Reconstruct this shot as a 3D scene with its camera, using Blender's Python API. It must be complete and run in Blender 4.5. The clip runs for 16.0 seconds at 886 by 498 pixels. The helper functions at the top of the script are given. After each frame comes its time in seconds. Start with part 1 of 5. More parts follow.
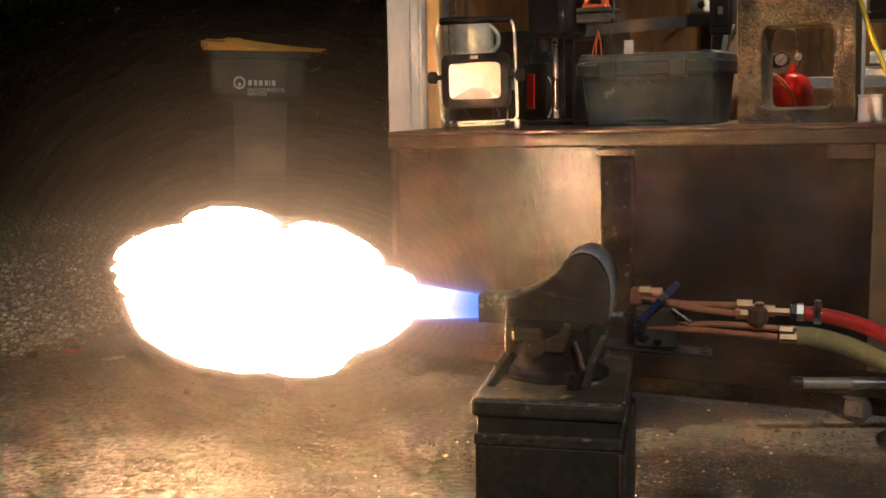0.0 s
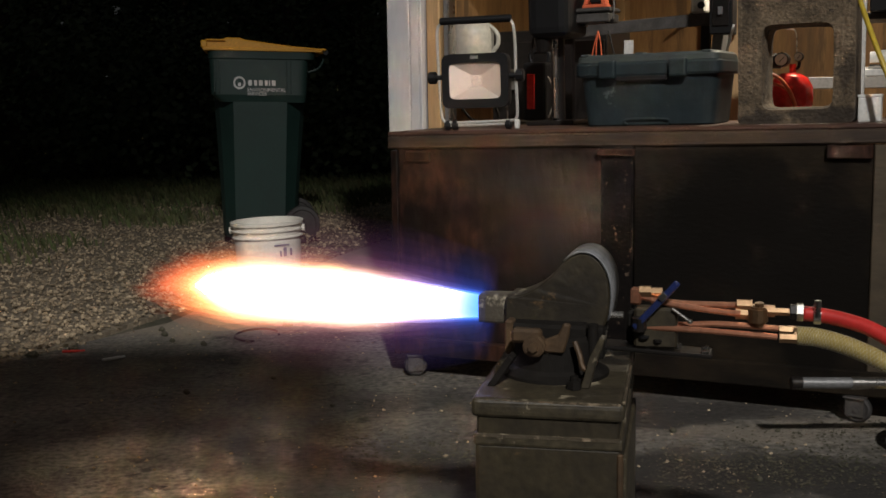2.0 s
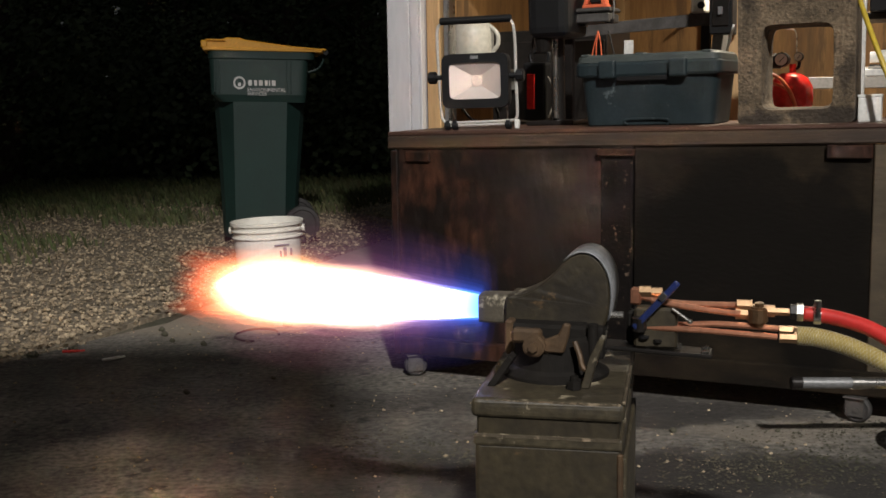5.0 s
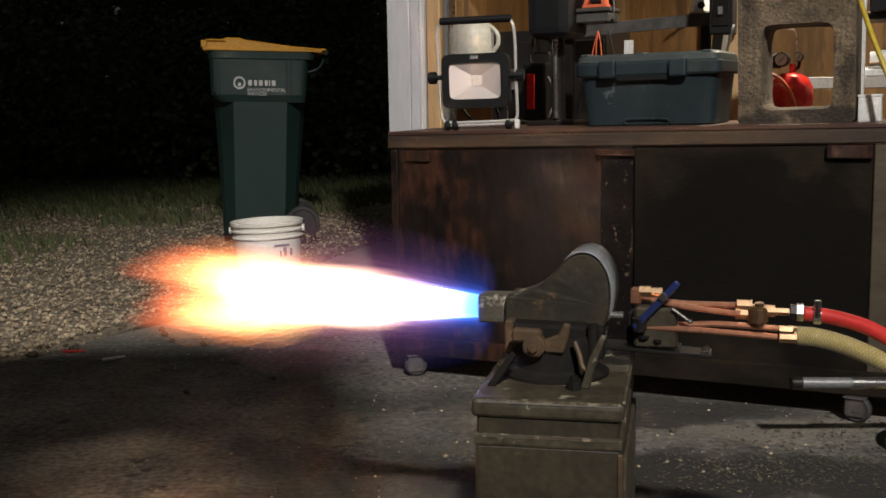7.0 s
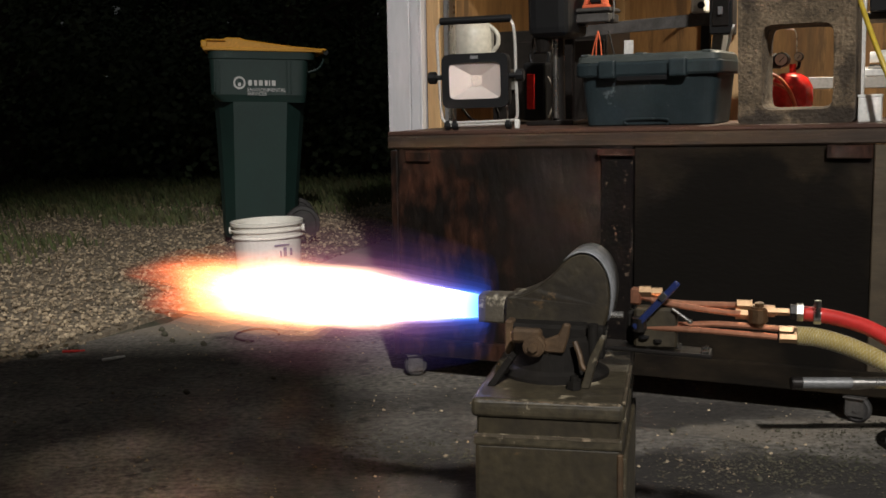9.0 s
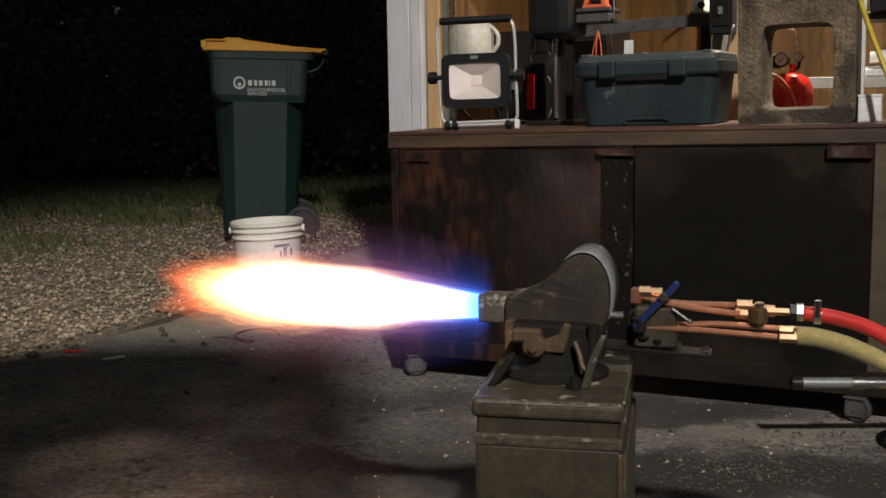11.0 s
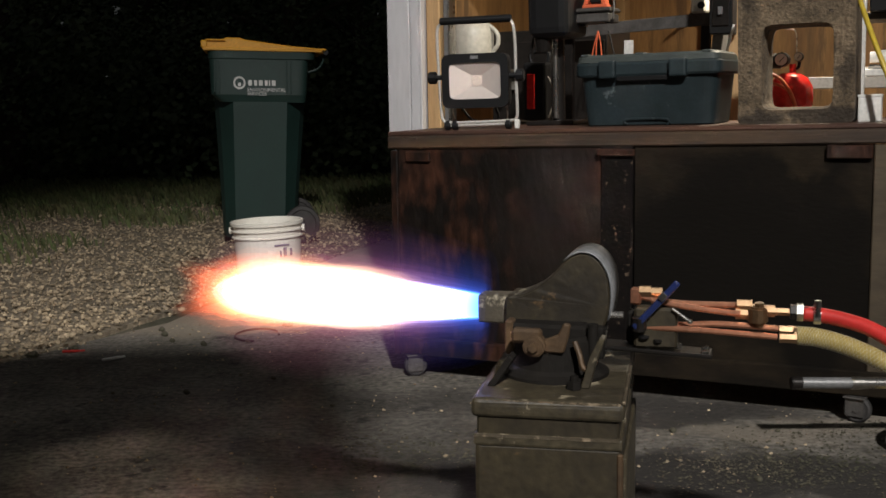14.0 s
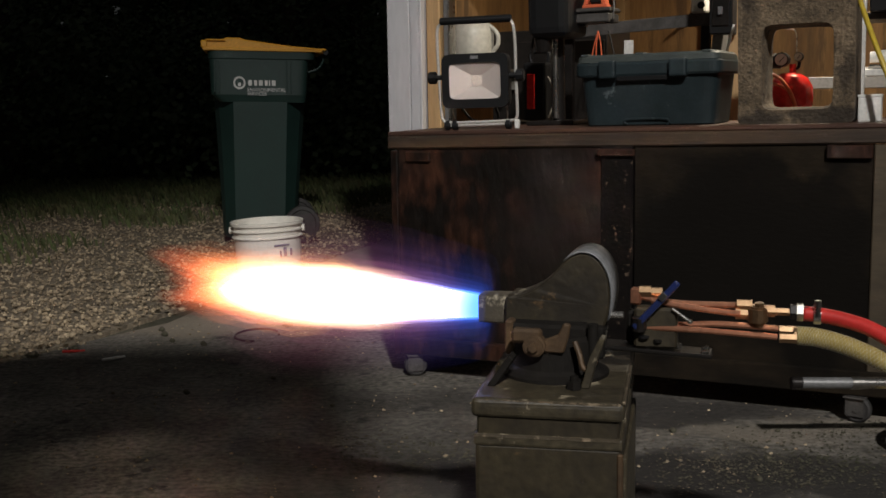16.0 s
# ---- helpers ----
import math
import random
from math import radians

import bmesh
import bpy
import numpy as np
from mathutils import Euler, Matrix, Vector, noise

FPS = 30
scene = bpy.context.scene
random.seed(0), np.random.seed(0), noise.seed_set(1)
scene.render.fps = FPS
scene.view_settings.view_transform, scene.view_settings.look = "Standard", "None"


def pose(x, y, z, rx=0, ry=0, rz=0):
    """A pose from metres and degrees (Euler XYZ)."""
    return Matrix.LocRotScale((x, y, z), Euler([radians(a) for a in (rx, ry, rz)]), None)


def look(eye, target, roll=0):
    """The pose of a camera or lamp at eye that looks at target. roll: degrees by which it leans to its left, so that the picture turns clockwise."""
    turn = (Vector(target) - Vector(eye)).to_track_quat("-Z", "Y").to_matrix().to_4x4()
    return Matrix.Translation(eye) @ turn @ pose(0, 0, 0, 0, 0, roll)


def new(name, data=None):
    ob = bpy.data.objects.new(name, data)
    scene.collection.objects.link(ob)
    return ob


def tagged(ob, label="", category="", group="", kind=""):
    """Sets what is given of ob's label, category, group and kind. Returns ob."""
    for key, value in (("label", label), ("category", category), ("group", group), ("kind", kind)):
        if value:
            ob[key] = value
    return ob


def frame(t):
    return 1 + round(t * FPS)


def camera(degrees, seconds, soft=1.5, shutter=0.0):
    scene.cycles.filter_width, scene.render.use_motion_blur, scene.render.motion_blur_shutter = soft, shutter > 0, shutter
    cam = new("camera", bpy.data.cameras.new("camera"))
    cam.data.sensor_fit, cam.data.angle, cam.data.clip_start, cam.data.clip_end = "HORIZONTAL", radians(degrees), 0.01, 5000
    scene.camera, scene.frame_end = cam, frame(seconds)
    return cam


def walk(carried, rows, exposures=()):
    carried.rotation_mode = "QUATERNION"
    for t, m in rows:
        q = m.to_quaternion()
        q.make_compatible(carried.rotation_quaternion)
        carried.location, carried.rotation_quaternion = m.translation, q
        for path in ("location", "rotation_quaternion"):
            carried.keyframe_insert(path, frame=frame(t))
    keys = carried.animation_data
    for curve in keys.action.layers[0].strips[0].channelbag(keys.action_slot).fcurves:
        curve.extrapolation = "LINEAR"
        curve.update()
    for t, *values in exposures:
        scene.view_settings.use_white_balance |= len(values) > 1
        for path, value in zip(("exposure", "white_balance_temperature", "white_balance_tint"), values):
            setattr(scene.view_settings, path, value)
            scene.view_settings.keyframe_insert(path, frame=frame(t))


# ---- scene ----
cam = camera(43.0, 16.0, soft=1.6)
EYE_POSE = pose(0, 0, 0.82, 82.1, 0, 0) @ pose(0, 0, 0, 0, 0, -0.85)
walk(cam, [(0.0, EYE_POSE), (16.0, EYE_POSE)], [(0.0, -1.25), (0.5, -1.85), (1.0, -1.5), (1.5, -0.85), (2.0, -0.25), (2.5, 0.05), (4.0, 0.40), (8.0, 0.30), (12.5, 0.30), (13.5, 0.38), (15.0, 0.12), (16.0, -0.12)])
scene.cycles.transparent_max_bounces = 200

# ---- night sky and lamps ----
world = bpy.data.worlds.new("night")
scene.world = world
world.use_nodes = True
world.node_tree.nodes["Background"].inputs[0].default_value = (0.115, 0.122, 0.118, 1)
world.node_tree.nodes["Background"].inputs[1].default_value = 0.20


def area_lamp(name, eye, target, size, watts, colour, spread=180):
    data = bpy.data.lights.new(name, "AREA")
    data.shape, data.size, data.energy, data.color, data.spread = "DISK", size, watts, colour, radians(spread)
    ob = new(name, data)
    ob.matrix_world = look(eye, target)
    return ob


# yard floodlight on a tall pole across the yard
yard = bpy.data.lights.new("yard_light", "SPOT")
yard.energy, yard.color, yard.shadow_soft_size, yard.spot_size, yard.spot_blend = 5200, (1.0, 0.97, 0.935), 0.25, radians(28), 0.95
new("yard_light", yard).matrix_world = look((1.2, -7.5, 7.85), (-0.45, 3.3, 0.0))
# bulb under the shed ceiling
area_lamp("shed_light", (1.237, 3.597, 1.62), (1.20, 3.56, 0.0), 0.16, 20, (1.0, 0.86, 0.66))


# ---- materials ----
def mat(name, base, alt=None, rough=0.6, metal=0.0, scale=6.0, fine=90.0, bump=0.25, depth=0.004, cut=(0.35, 0.65),
        stretch=(1, 1, 1), rough_var=0.12, vary=0.0, spec=0.5, coat=0.0, dirt=None, grit=(0.86, 1.12)):
    """Two scales of noise: a broad one blends base and alt, a fine one gives grain and relief."""
    m = bpy.data.materials.new(name)
    m.use_nodes = True
    n, link = m.node_tree.nodes, m.node_tree.links.new
    p = n["Principled BSDF"]
    alt = alt or tuple(c * 0.6 for c in base)
    tc = n.new("ShaderNodeTexCoord")
    mp = n.new("ShaderNodeMapping")
    mp.inputs["Scale"].default_value = stretch
    link(tc.outputs["Object"], mp.inputs["Vector"])
    big = n.new("ShaderNodeTexNoise")
    big.inputs["Scale"].default_value, big.inputs["Detail"].default_value, big.inputs["Roughness"].default_value = scale, 6, 0.6
    small = n.new("ShaderNodeTexNoise")
    small.inputs["Scale"].default_value, small.inputs["Detail"].default_value = fine, 4
    link(mp.outputs[0], big.inputs["Vector"])
    link(mp.outputs[0], small.inputs["Vector"])
    ramp = n.new("ShaderNodeMapRange")
    ramp.inputs[1].default_value, ramp.inputs[2].default_value = cut
    link(big.outputs["Fac"], ramp.inputs[0])
    mix = n.new("ShaderNodeMix")
    mix.data_type = "RGBA"
    mix.inputs[6].default_value, mix.inputs[7].default_value = (*base, 1), (*alt, 1)
    link(ramp.outputs[0], mix.inputs[0])
    col = mix.outputs[2]
    grain = n.new("ShaderNodeMapRange")
    grain.inputs[1].default_value, grain.inputs[2].default_value, grain.inputs[3].default_value, grain.inputs[4].default_value = 0.3, 0.7, *grit
    link(small.outputs["Fac"], grain.inputs[0])
    mul = n.new("ShaderNodeMix")
    mul.data_type, mul.blend_type = "RGBA", "MULTIPLY"
    mul.inputs[0].default_value = 1.0
    link(col, mul.inputs[6])
    link(grain.outputs[0], mul.inputs[7])
    col = mul.outputs[2]
    if vary:
        geo = n.new("ShaderNodeNewGeometry")
        r = n.new("ShaderNodeMapRange")
        r.inputs[3].default_value, r.inputs[4].default_value = 1 - vary, 1 + vary
        link(geo.outputs["Random Per Island"], r.inputs[0])
        m2 = n.new("ShaderNodeMix")
        m2.data_type, m2.blend_type = "RGBA", "MULTIPLY"
        m2.inputs[0].default_value = 1.0
        link(col, m2.inputs[6])
        link(r.outputs[0], m2.inputs[7])
        col = m2.outputs[2]
    if dirt:
        spot = n.new("ShaderNodeTexNoise")
        spot.inputs["Scale"].default_value, spot.inputs["Detail"].default_value, spot.inputs["Roughness"].default_value = dirt[1], 8, 0.7
        link(mp.outputs[0], spot.inputs["Vector"])
        cutr = n.new("ShaderNodeMapRange")
        cutr.inputs[1].default_value, cutr.inputs[2].default_value = dirt[2], dirt[2] + 0.06
        link(spot.outputs["Fac"], cutr.inputs[0])
        m3 = n.new("ShaderNodeMix")
        m3.data_type = "RGBA"
        m3.inputs[7].default_value = (*dirt[0], 1)
        link(cutr.outputs[0], m3.inputs[0])
        link(col, m3.inputs[6])
        col = m3.outputs[2]
    link(col, p.inputs["Base Color"])
    rr = n.new("ShaderNodeMapRange")
    rr.inputs[3].default_value, rr.inputs[4].default_value = max(rough - rough_var, 0.03), min(rough + rough_var, 1)
    link(big.outputs["Fac"], rr.inputs[0])
    link(rr.outputs[0], p.inputs["Roughness"])
    p.inputs["Metallic"].default_value = metal
    p.inputs["Specular IOR Level"].default_value = spec
    p.inputs["Coat Weight"].default_value = coat
    bp = n.new("ShaderNodeBump")
    bp.inputs["Strength"].default_value, bp.inputs["Distance"].default_value = bump, depth
    link(small.outputs["Fac"], bp.inputs["Height"])
    link(bp.outputs[0], p.inputs["Normal"])
    return m


def blotched(m, blobs, colour, soft=0.25, wobble=0.25, scale=4.0):
    """Lay blots of their own shape, real stains and painted shade (ellipses x, y, rx, ry in the thing's plan, frayed by
    noise), over a material's colour.
    """
    n, link = m.node_tree.nodes, m.node_tree.links.new
    p = n["Principled BSDF"]
    col = p.inputs["Base Color"].links[0].from_socket
    tc = n.new("ShaderNodeTexCoord")
    nz = n.new("ShaderNodeTexNoise")
    nz.inputs["Scale"].default_value, nz.inputs["Detail"].default_value = scale, 7
    link(tc.outputs["Object"], nz.inputs["Vector"])
    sub = n.new("ShaderNodeVectorMath")
    sub.operation = "SUBTRACT"
    sub.inputs[1].default_value = (0.5, 0.5, 0.5)
    link(nz.outputs["Color"], sub.inputs[0])
    mad = n.new("ShaderNodeVectorMath")
    mad.operation = "MULTIPLY_ADD"
    mad.inputs[1].default_value = (wobble * 4, wobble * 4, wobble * 4)
    link(sub.outputs[0], mad.inputs[0])
    link(tc.outputs["Object"], mad.inputs[2])
    total = None
    for x, y, rx, ry, amount, axis in blobs:
        mp = n.new("ShaderNodeMapping")
        mp.vector_type = "POINT"
        if axis == "xy":
            mp.inputs["Location"].default_value = (-x / rx, -y / ry, 0)
            mp.inputs["Scale"].default_value = (1 / rx, 1 / ry, 0)
        else:
            mp.inputs["Location"].default_value = (-x / rx, 0, -y / ry)
            mp.inputs["Scale"].default_value = (1 / rx, 0, 1 / ry)
        link(mad.outputs[0], mp.inputs["Vector"])
        ln = n.new("ShaderNodeVectorMath")
        ln.operation = "LENGTH"
        link(mp.outputs[0], ln.inputs[0])
        mr = n.new("ShaderNodeMapRange")
        mr.interpolation_type = "SMOOTHSTEP"
        mr.inputs[1].default_value, mr.inputs[2].default_value, mr.inputs[3].default_value, mr.inputs[4].default_value = 1 - soft, 1 + soft, amount, 0
        link(ln.outputs["Value"], mr.inputs[0])
        if total is None:
            total = mr.outputs[0]
        else:
            mx = n.new("ShaderNodeMath")
            mx.operation = "MAXIMUM"
            link(total, mx.inputs[0])
            link(mr.outputs[0], mx.inputs[1])
            total = mx.outputs[0]
    mix = n.new("ShaderNodeMix")
    mix.data_type = "RGBA"
    mix.inputs[7].default_value = (*colour, 1)
    link(total, mix.inputs[0])
    link(col, mix.inputs[6])
    link(mix.outputs[2], p.inputs["Base Color"])
    return m


def flame_mat(name, hot, cool, strength, x0, x1, fade0, fade1, scale=18.0, low=0.25, power=1.0):
    """A layer of burning gas, and of the added glow haze: it glows and lets all light through. Colour and strength
    change along the jet (local x).
    """
    m = bpy.data.materials.new(name)
    m.use_nodes = True
    n, link = m.node_tree.nodes, m.node_tree.links.new
    n.remove(n["Principled BSDF"])
    tc = n.new("ShaderNodeTexCoord")
    sep = n.new("ShaderNodeSeparateXYZ")
    link(tc.outputs["Object"], sep.inputs[0])
    t = n.new("ShaderNodeMapRange")
    t.inputs[1].default_value, t.inputs[2].default_value = x0, x1
    link(sep.outputs["X"], t.inputs[0])
    mix = n.new("ShaderNodeMix")
    mix.data_type = "RGBA"
    mix.inputs[6].default_value, mix.inputs[7].default_value = (*hot, 1), (*cool, 1)
    pw = n.new("ShaderNodeMath")
    pw.operation = "POWER"
    pw.inputs[1].default_value = power
    link(t.outputs[0], pw.inputs[0])
    link(pw.outputs[0], mix.inputs[0])
    f = n.new("ShaderNodeMapRange")
    f.interpolation_type = "SMOOTHSTEP"
    f.inputs[1].default_value, f.inputs[2].default_value = fade0, fade1
    f.inputs[3].default_value, f.inputs[4].default_value = 1, 0
    link(sep.outputs["X"], f.inputs[0])
    mp = n.new("ShaderNodeMapping")
    mp.inputs["Scale"].default_value = (0.45, 1, 1)
    link(tc.outputs["Object"], mp.inputs[0])
    nz = n.new("ShaderNodeTexNoise")
    nz.inputs["Scale"].default_value, nz.inputs["Detail"].default_value, nz.inputs["Distortion"].default_value = scale, 5, 0.6
    link(mp.outputs[0], nz.inputs["Vector"])
    nr = n.new("ShaderNodeMapRange")
    nr.inputs[1].default_value, nr.inputs[2].default_value, nr.inputs[3].default_value, nr.inputs[4].default_value = 0.32, 0.68, low, 1.4
    link(nz.outputs["Fac"], nr.inputs[0])
    a = n.new("ShaderNodeMath")
    a.operation = "MULTIPLY"
    link(f.outputs[0], a.inputs[0])
    link(nr.outputs[0], a.inputs[1])
    b = n.new("ShaderNodeMath")
    b.operation = "MULTIPLY"
    b.inputs[1].default_value = strength
    link(a.outputs[0], b.inputs[0])
    em = n.new("ShaderNodeEmission")
    link(mix.outputs[2], em.inputs[0])
    link(b.outputs[0], em.inputs[1])
    tr = n.new("ShaderNodeBsdfTransparent")
    add = n.new("ShaderNodeAddShader")
    link(em.outputs[0], add.inputs[0])
    link(tr.outputs[0], add.inputs[1])
    link(add.outputs[0], n["Material Output"].inputs[0])
    return m


# pale blobs lighten the slab edge and the ground before the bench
CONCRETE = blotched(mat("concrete", (0.19, 0.172, 0.148), (0.08, 0.072, 0.06), 0.85, scale=3.2, fine=55, bump=0.7, depth=0.008, cut=(0.36, 0.64), dirt=((0.04, 0.036, 0.032), 11.0, 0.58), grit=(0.45, 1.6)),
                   [(-0.90, 3.98, 0.32, 0.20, 0.8, "xy"), (-0.66, 4.55, 0.26, 0.5, 0.8, "xy"), (-0.40, 5.5, 0.28, 0.8, 0.8, "xy"), (0.95, 2.66, 0.42, 0.10, 0.55, "xy")], (0.25, 0.212, 0.165), 0.4, 0.10, 6.0)
# dark blobs: grime, plus the pedestal's and bench's cast shade painted in
CONCRETE = blotched(CONCRETE, [(-0.55, 2.9, 0.45, 0.25, 0.15, "xy"), (-0.1, 2.30, 0.35, 0.22, 0.75, "xy"), (0.52, 2.3, 0.36, 0.20, 0.96, "xy"), (0.58, 2.82, 0.34, 0.13, 0.8, "xy"), (-1.0, 2.5, 0.3, 0.25, 0.2, "xy"),
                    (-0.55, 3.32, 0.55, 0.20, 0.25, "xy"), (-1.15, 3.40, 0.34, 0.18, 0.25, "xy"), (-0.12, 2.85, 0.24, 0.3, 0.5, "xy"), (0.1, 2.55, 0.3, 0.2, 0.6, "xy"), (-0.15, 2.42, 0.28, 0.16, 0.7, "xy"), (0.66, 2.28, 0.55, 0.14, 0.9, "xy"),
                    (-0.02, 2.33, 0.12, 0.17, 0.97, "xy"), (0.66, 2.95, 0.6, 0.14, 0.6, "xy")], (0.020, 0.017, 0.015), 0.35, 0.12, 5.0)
GRAVEL_BED = mat("gravel_bed", (0.26, 0.215, 0.155), (0.15, 0.12, 0.085), 0.95, scale=5, fine=45, bump=0.9, depth=0.012, grit=(0.5, 1.4))
SOIL = mat("soil", (0.10, 0.085, 0.06), (0.05, 0.05, 0.03), 0.95, scale=3, fine=60, bump=0.6, depth=0.01)
STONE = mat("gravel_stone", (0.42, 0.335, 0.225), (0.25, 0.192, 0.125), 0.85, scale=14, fine=150, bump=0.3, vary=0.55)
GRASS = mat("grass", (0.07, 0.10, 0.03), (0.10, 0.09, 0.04), 0.7, scale=3, fine=40, bump=0.0, vary=0.4)
LEAF = mat("leaves", (0.055, 0.085, 0.035), (0.07, 0.085, 0.035), 0.6, scale=2, fine=30, bump=0.0, vary=0.4)
BARK = mat("bark", (0.07, 0.055, 0.04), (0.04, 0.03, 0.022), 0.9, scale=6, fine=40, bump=0.6, depth=0.01)
WHITE_TRIM = mat("white_painted_trim", (0.50, 0.495, 0.51), (0.47, 0.46, 0.47), 0.5, grit=(0.92, 1.06), scale=3, fine=60, bump=0.08, stretch=(1, 1, 0.15))
PLY = mat("plywood", (0.42, 0.235, 0.09), (0.16, 0.082, 0.032), 0.65, dirt=((0.14, 0.08, 0.035), 1.6, 0.56), scale=2.2, fine=55, bump=0.15, stretch=(3, 3, 0.35))
STUD = mat("pine_stud", (0.50, 0.33, 0.16), (0.40, 0.24, 0.11), 0.65, scale=5, fine=70, bump=0.15, stretch=(4, 4, 0.25))
DARKWALL = mat("dark_wall", (0.10, 0.08, 0.06), (0.06, 0.05, 0.04), 0.85, scale=3, fine=50)
BENCH_TOP = mat("bench_top_wood", (0.115, 0.052, 0.030), (0.045, 0.021, 0.014), 0.5, scale=4, fine=60, bump=0.3, depth=0.003, stretch=(0.35, 3, 3), dirt=((0.03, 0.018, 0.012), 5.0, 0.66))
BENCH_EDGE = mat("bench_edge_wood", (0.072, 0.040, 0.019), (0.018, 0.011, 0.007), 0.6, scale=4, fine=60, bump=0.3, depth=0.003, stretch=(0.35, 3, 3), dirt=((0.03, 0.018, 0.012), 9.0, 0.58))
SCORCHED = blotched(mat("scorched_plywood", (0.036, 0.015, 0.009), (0.006, 0.004, 0.003), 0.38, scale=8, fine=30, bump=0.4, depth=0.006, stretch=(1.8, 2, 0.7), cut=(0.42, 0.56), spec=0.5, dirt=((0.10, 0.05, 0.025), 12.0, 0.66), grit=(0.5, 1.5)),
                   [(0.30, 0.60, 0.10, 0.05, 0.95, "xz"), (0.50, 0.45, 0.17, 0.30, 0.9, "xz"), (0.26, 0.30, 0.06, 0.10, 0.6, "xz"), (0.44, 0.60, 0.14, 0.07, 0.97, "xz")], (0.005, 0.004, 0.003), 0.35, 0.08, 9.0)
SOOT_BLACK = mat("soot_black_board", (0.014, 0.012, 0.010), (0.03, 0.022, 0.014), 0.85, scale=3.0, fine=50, bump=0.3, depth=0.003)
SOOT = blotched(mat("sooty_plywood", (0.024, 0.017, 0.010), (0.009, 0.007, 0.005), 0.9, scale=4.0, fine=60, bump=0.3, depth=0.003, stretch=(0.8, 1, 2.0), cut=(0.35, 0.65), spec=0.12),
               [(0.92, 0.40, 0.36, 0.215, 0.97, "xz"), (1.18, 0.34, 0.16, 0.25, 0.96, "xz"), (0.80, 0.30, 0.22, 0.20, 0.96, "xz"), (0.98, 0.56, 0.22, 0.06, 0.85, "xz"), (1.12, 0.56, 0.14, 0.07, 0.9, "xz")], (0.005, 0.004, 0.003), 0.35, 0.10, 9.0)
RAIL_WOOD = blotched(mat("bare_timber", (0.075, 0.055, 0.032), (0.04, 0.029, 0.016), 0.65, scale=5, fine=60, bump=0.25, stretch=(0.6, 2, 2)),
                    [(0.9, 0.2, 0.30, 0.03, 0.8, "xz")], (0.05, 0.035, 0.02), 0.5, 0.06, 6.0)
FLAKED = mat("flaking_post", (0.007, 0.005, 0.004), (0.004, 0.003, 0.003), 0.85, scale=20, fine=110, bump=0.4, depth=0.003, spec=0.12, dirt=((0.12, 0.085, 0.06), 46.0, 0.60))
OLIVE = mat("olive_paint", (0.042, 0.033, 0.018), (0.017, 0.013, 0.008), 0.5, scale=9, fine=80, bump=0.35, depth=0.002, grit=(0.7, 1.25), dirt=((0.10, 0.060, 0.028), 13.0, 0.62))
OLIVE_WORN = mat("worn_olive_paint", (0.066, 0.054, 0.032), (0.028, 0.022, 0.013), 0.5, grit=(0.65, 1.3), scale=16, fine=90, bump=0.35, depth=0.003, dirt=((0.30, 0.25, 0.17), 18.0, 0.60))
# sooty, and darkened further to hold the shade under the burner
CAST = mat("sooty_shaded_iron", (0.014, 0.012, 0.010), (0.007, 0.006, 0.005), 0.75, 0.0, scale=12, fine=120, bump=0.4, depth=0.002, spec=0.15)
RUST = mat("rusty_steel", (0.125, 0.075, 0.038), (0.04, 0.026, 0.015), 0.6, 0.3, scale=14, fine=120, bump=0.4, depth=0.002)
CHIPPED = mat("chipped_edge", (0.30, 0.24, 0.16), (0.14, 0.095, 0.055), 0.7, scale=20, fine=120, bump=0.6, depth=0.002, dirt=((0.060, 0.046, 0.027), 26.0, 0.40))
CASTOR = mat("dull_castor_steel", (0.12, 0.112, 0.105), (0.06, 0.055, 0.05), 0.5, 0.4, scale=20, fine=120, bump=0.2, depth=0.001)
NOZZLE = mat("scaled_nozzle_steel", (0.105, 0.088, 0.06), (0.06, 0.05, 0.035), 0.65, 0.1, scale=14, fine=120, bump=0.5, depth=0.002, dirt=((0.33, 0.29, 0.21), 32.0, 0.56))
ZINC = mat("zinc_band", (0.22, 0.225, 0.23), (0.12, 0.12, 0.122), 0.55, 0.3, grit=(0.75, 1.2), scale=26, fine=120, bump=0.15, depth=0.001)
STEEL = mat("bright_steel", (0.62, 0.60, 0.57), (0.42, 0.40, 0.37), 0.28, 1.0, scale=12, fine=140, bump=0.1, depth=0.001)
COPPER = mat("copper_tube", (0.72, 0.34, 0.21), (0.50, 0.22, 0.13), 0.36, 0.9, scale=16, fine=120, bump=0.1, depth=0.001)
BRASS = mat("brass", (0.38, 0.25, 0.14), (0.26, 0.16, 0.09), 0.38, 0.9, scale=20, fine=140, bump=0.15, depth=0.001)
BLACK = mat("black_plastic", (0.010, 0.010, 0.011), (0.007, 0.007, 0.007), 0.5, scale=10, fine=200, bump=0.1, depth=0.001, spec=0.25)
SILVER = mat("silver_tube", (0.62, 0.60, 0.56), (0.50, 0.48, 0.45), 0.38, 0.35, scale=14, fine=140, bump=0.05, depth=0.001)
BLACK_STEEL = mat("black_steel", (0.012, 0.011, 0.010), (0.022, 0.018, 0.016), 0.35, 0.3, scale=8, fine=100, bump=0.1, depth=0.001, spec=0.35)
RUBBER = mat("grey_rubber", (0.04, 0.037, 0.035), (0.022, 0.02, 0.019), 0.7, scale=12, fine=100, bump=0.2)
GREY_STEEL = mat("grey_steel", (0.26, 0.26, 0.26), (0.18, 0.18, 0.18), 0.45, 0.5, scale=6, fine=90, bump=0.1)
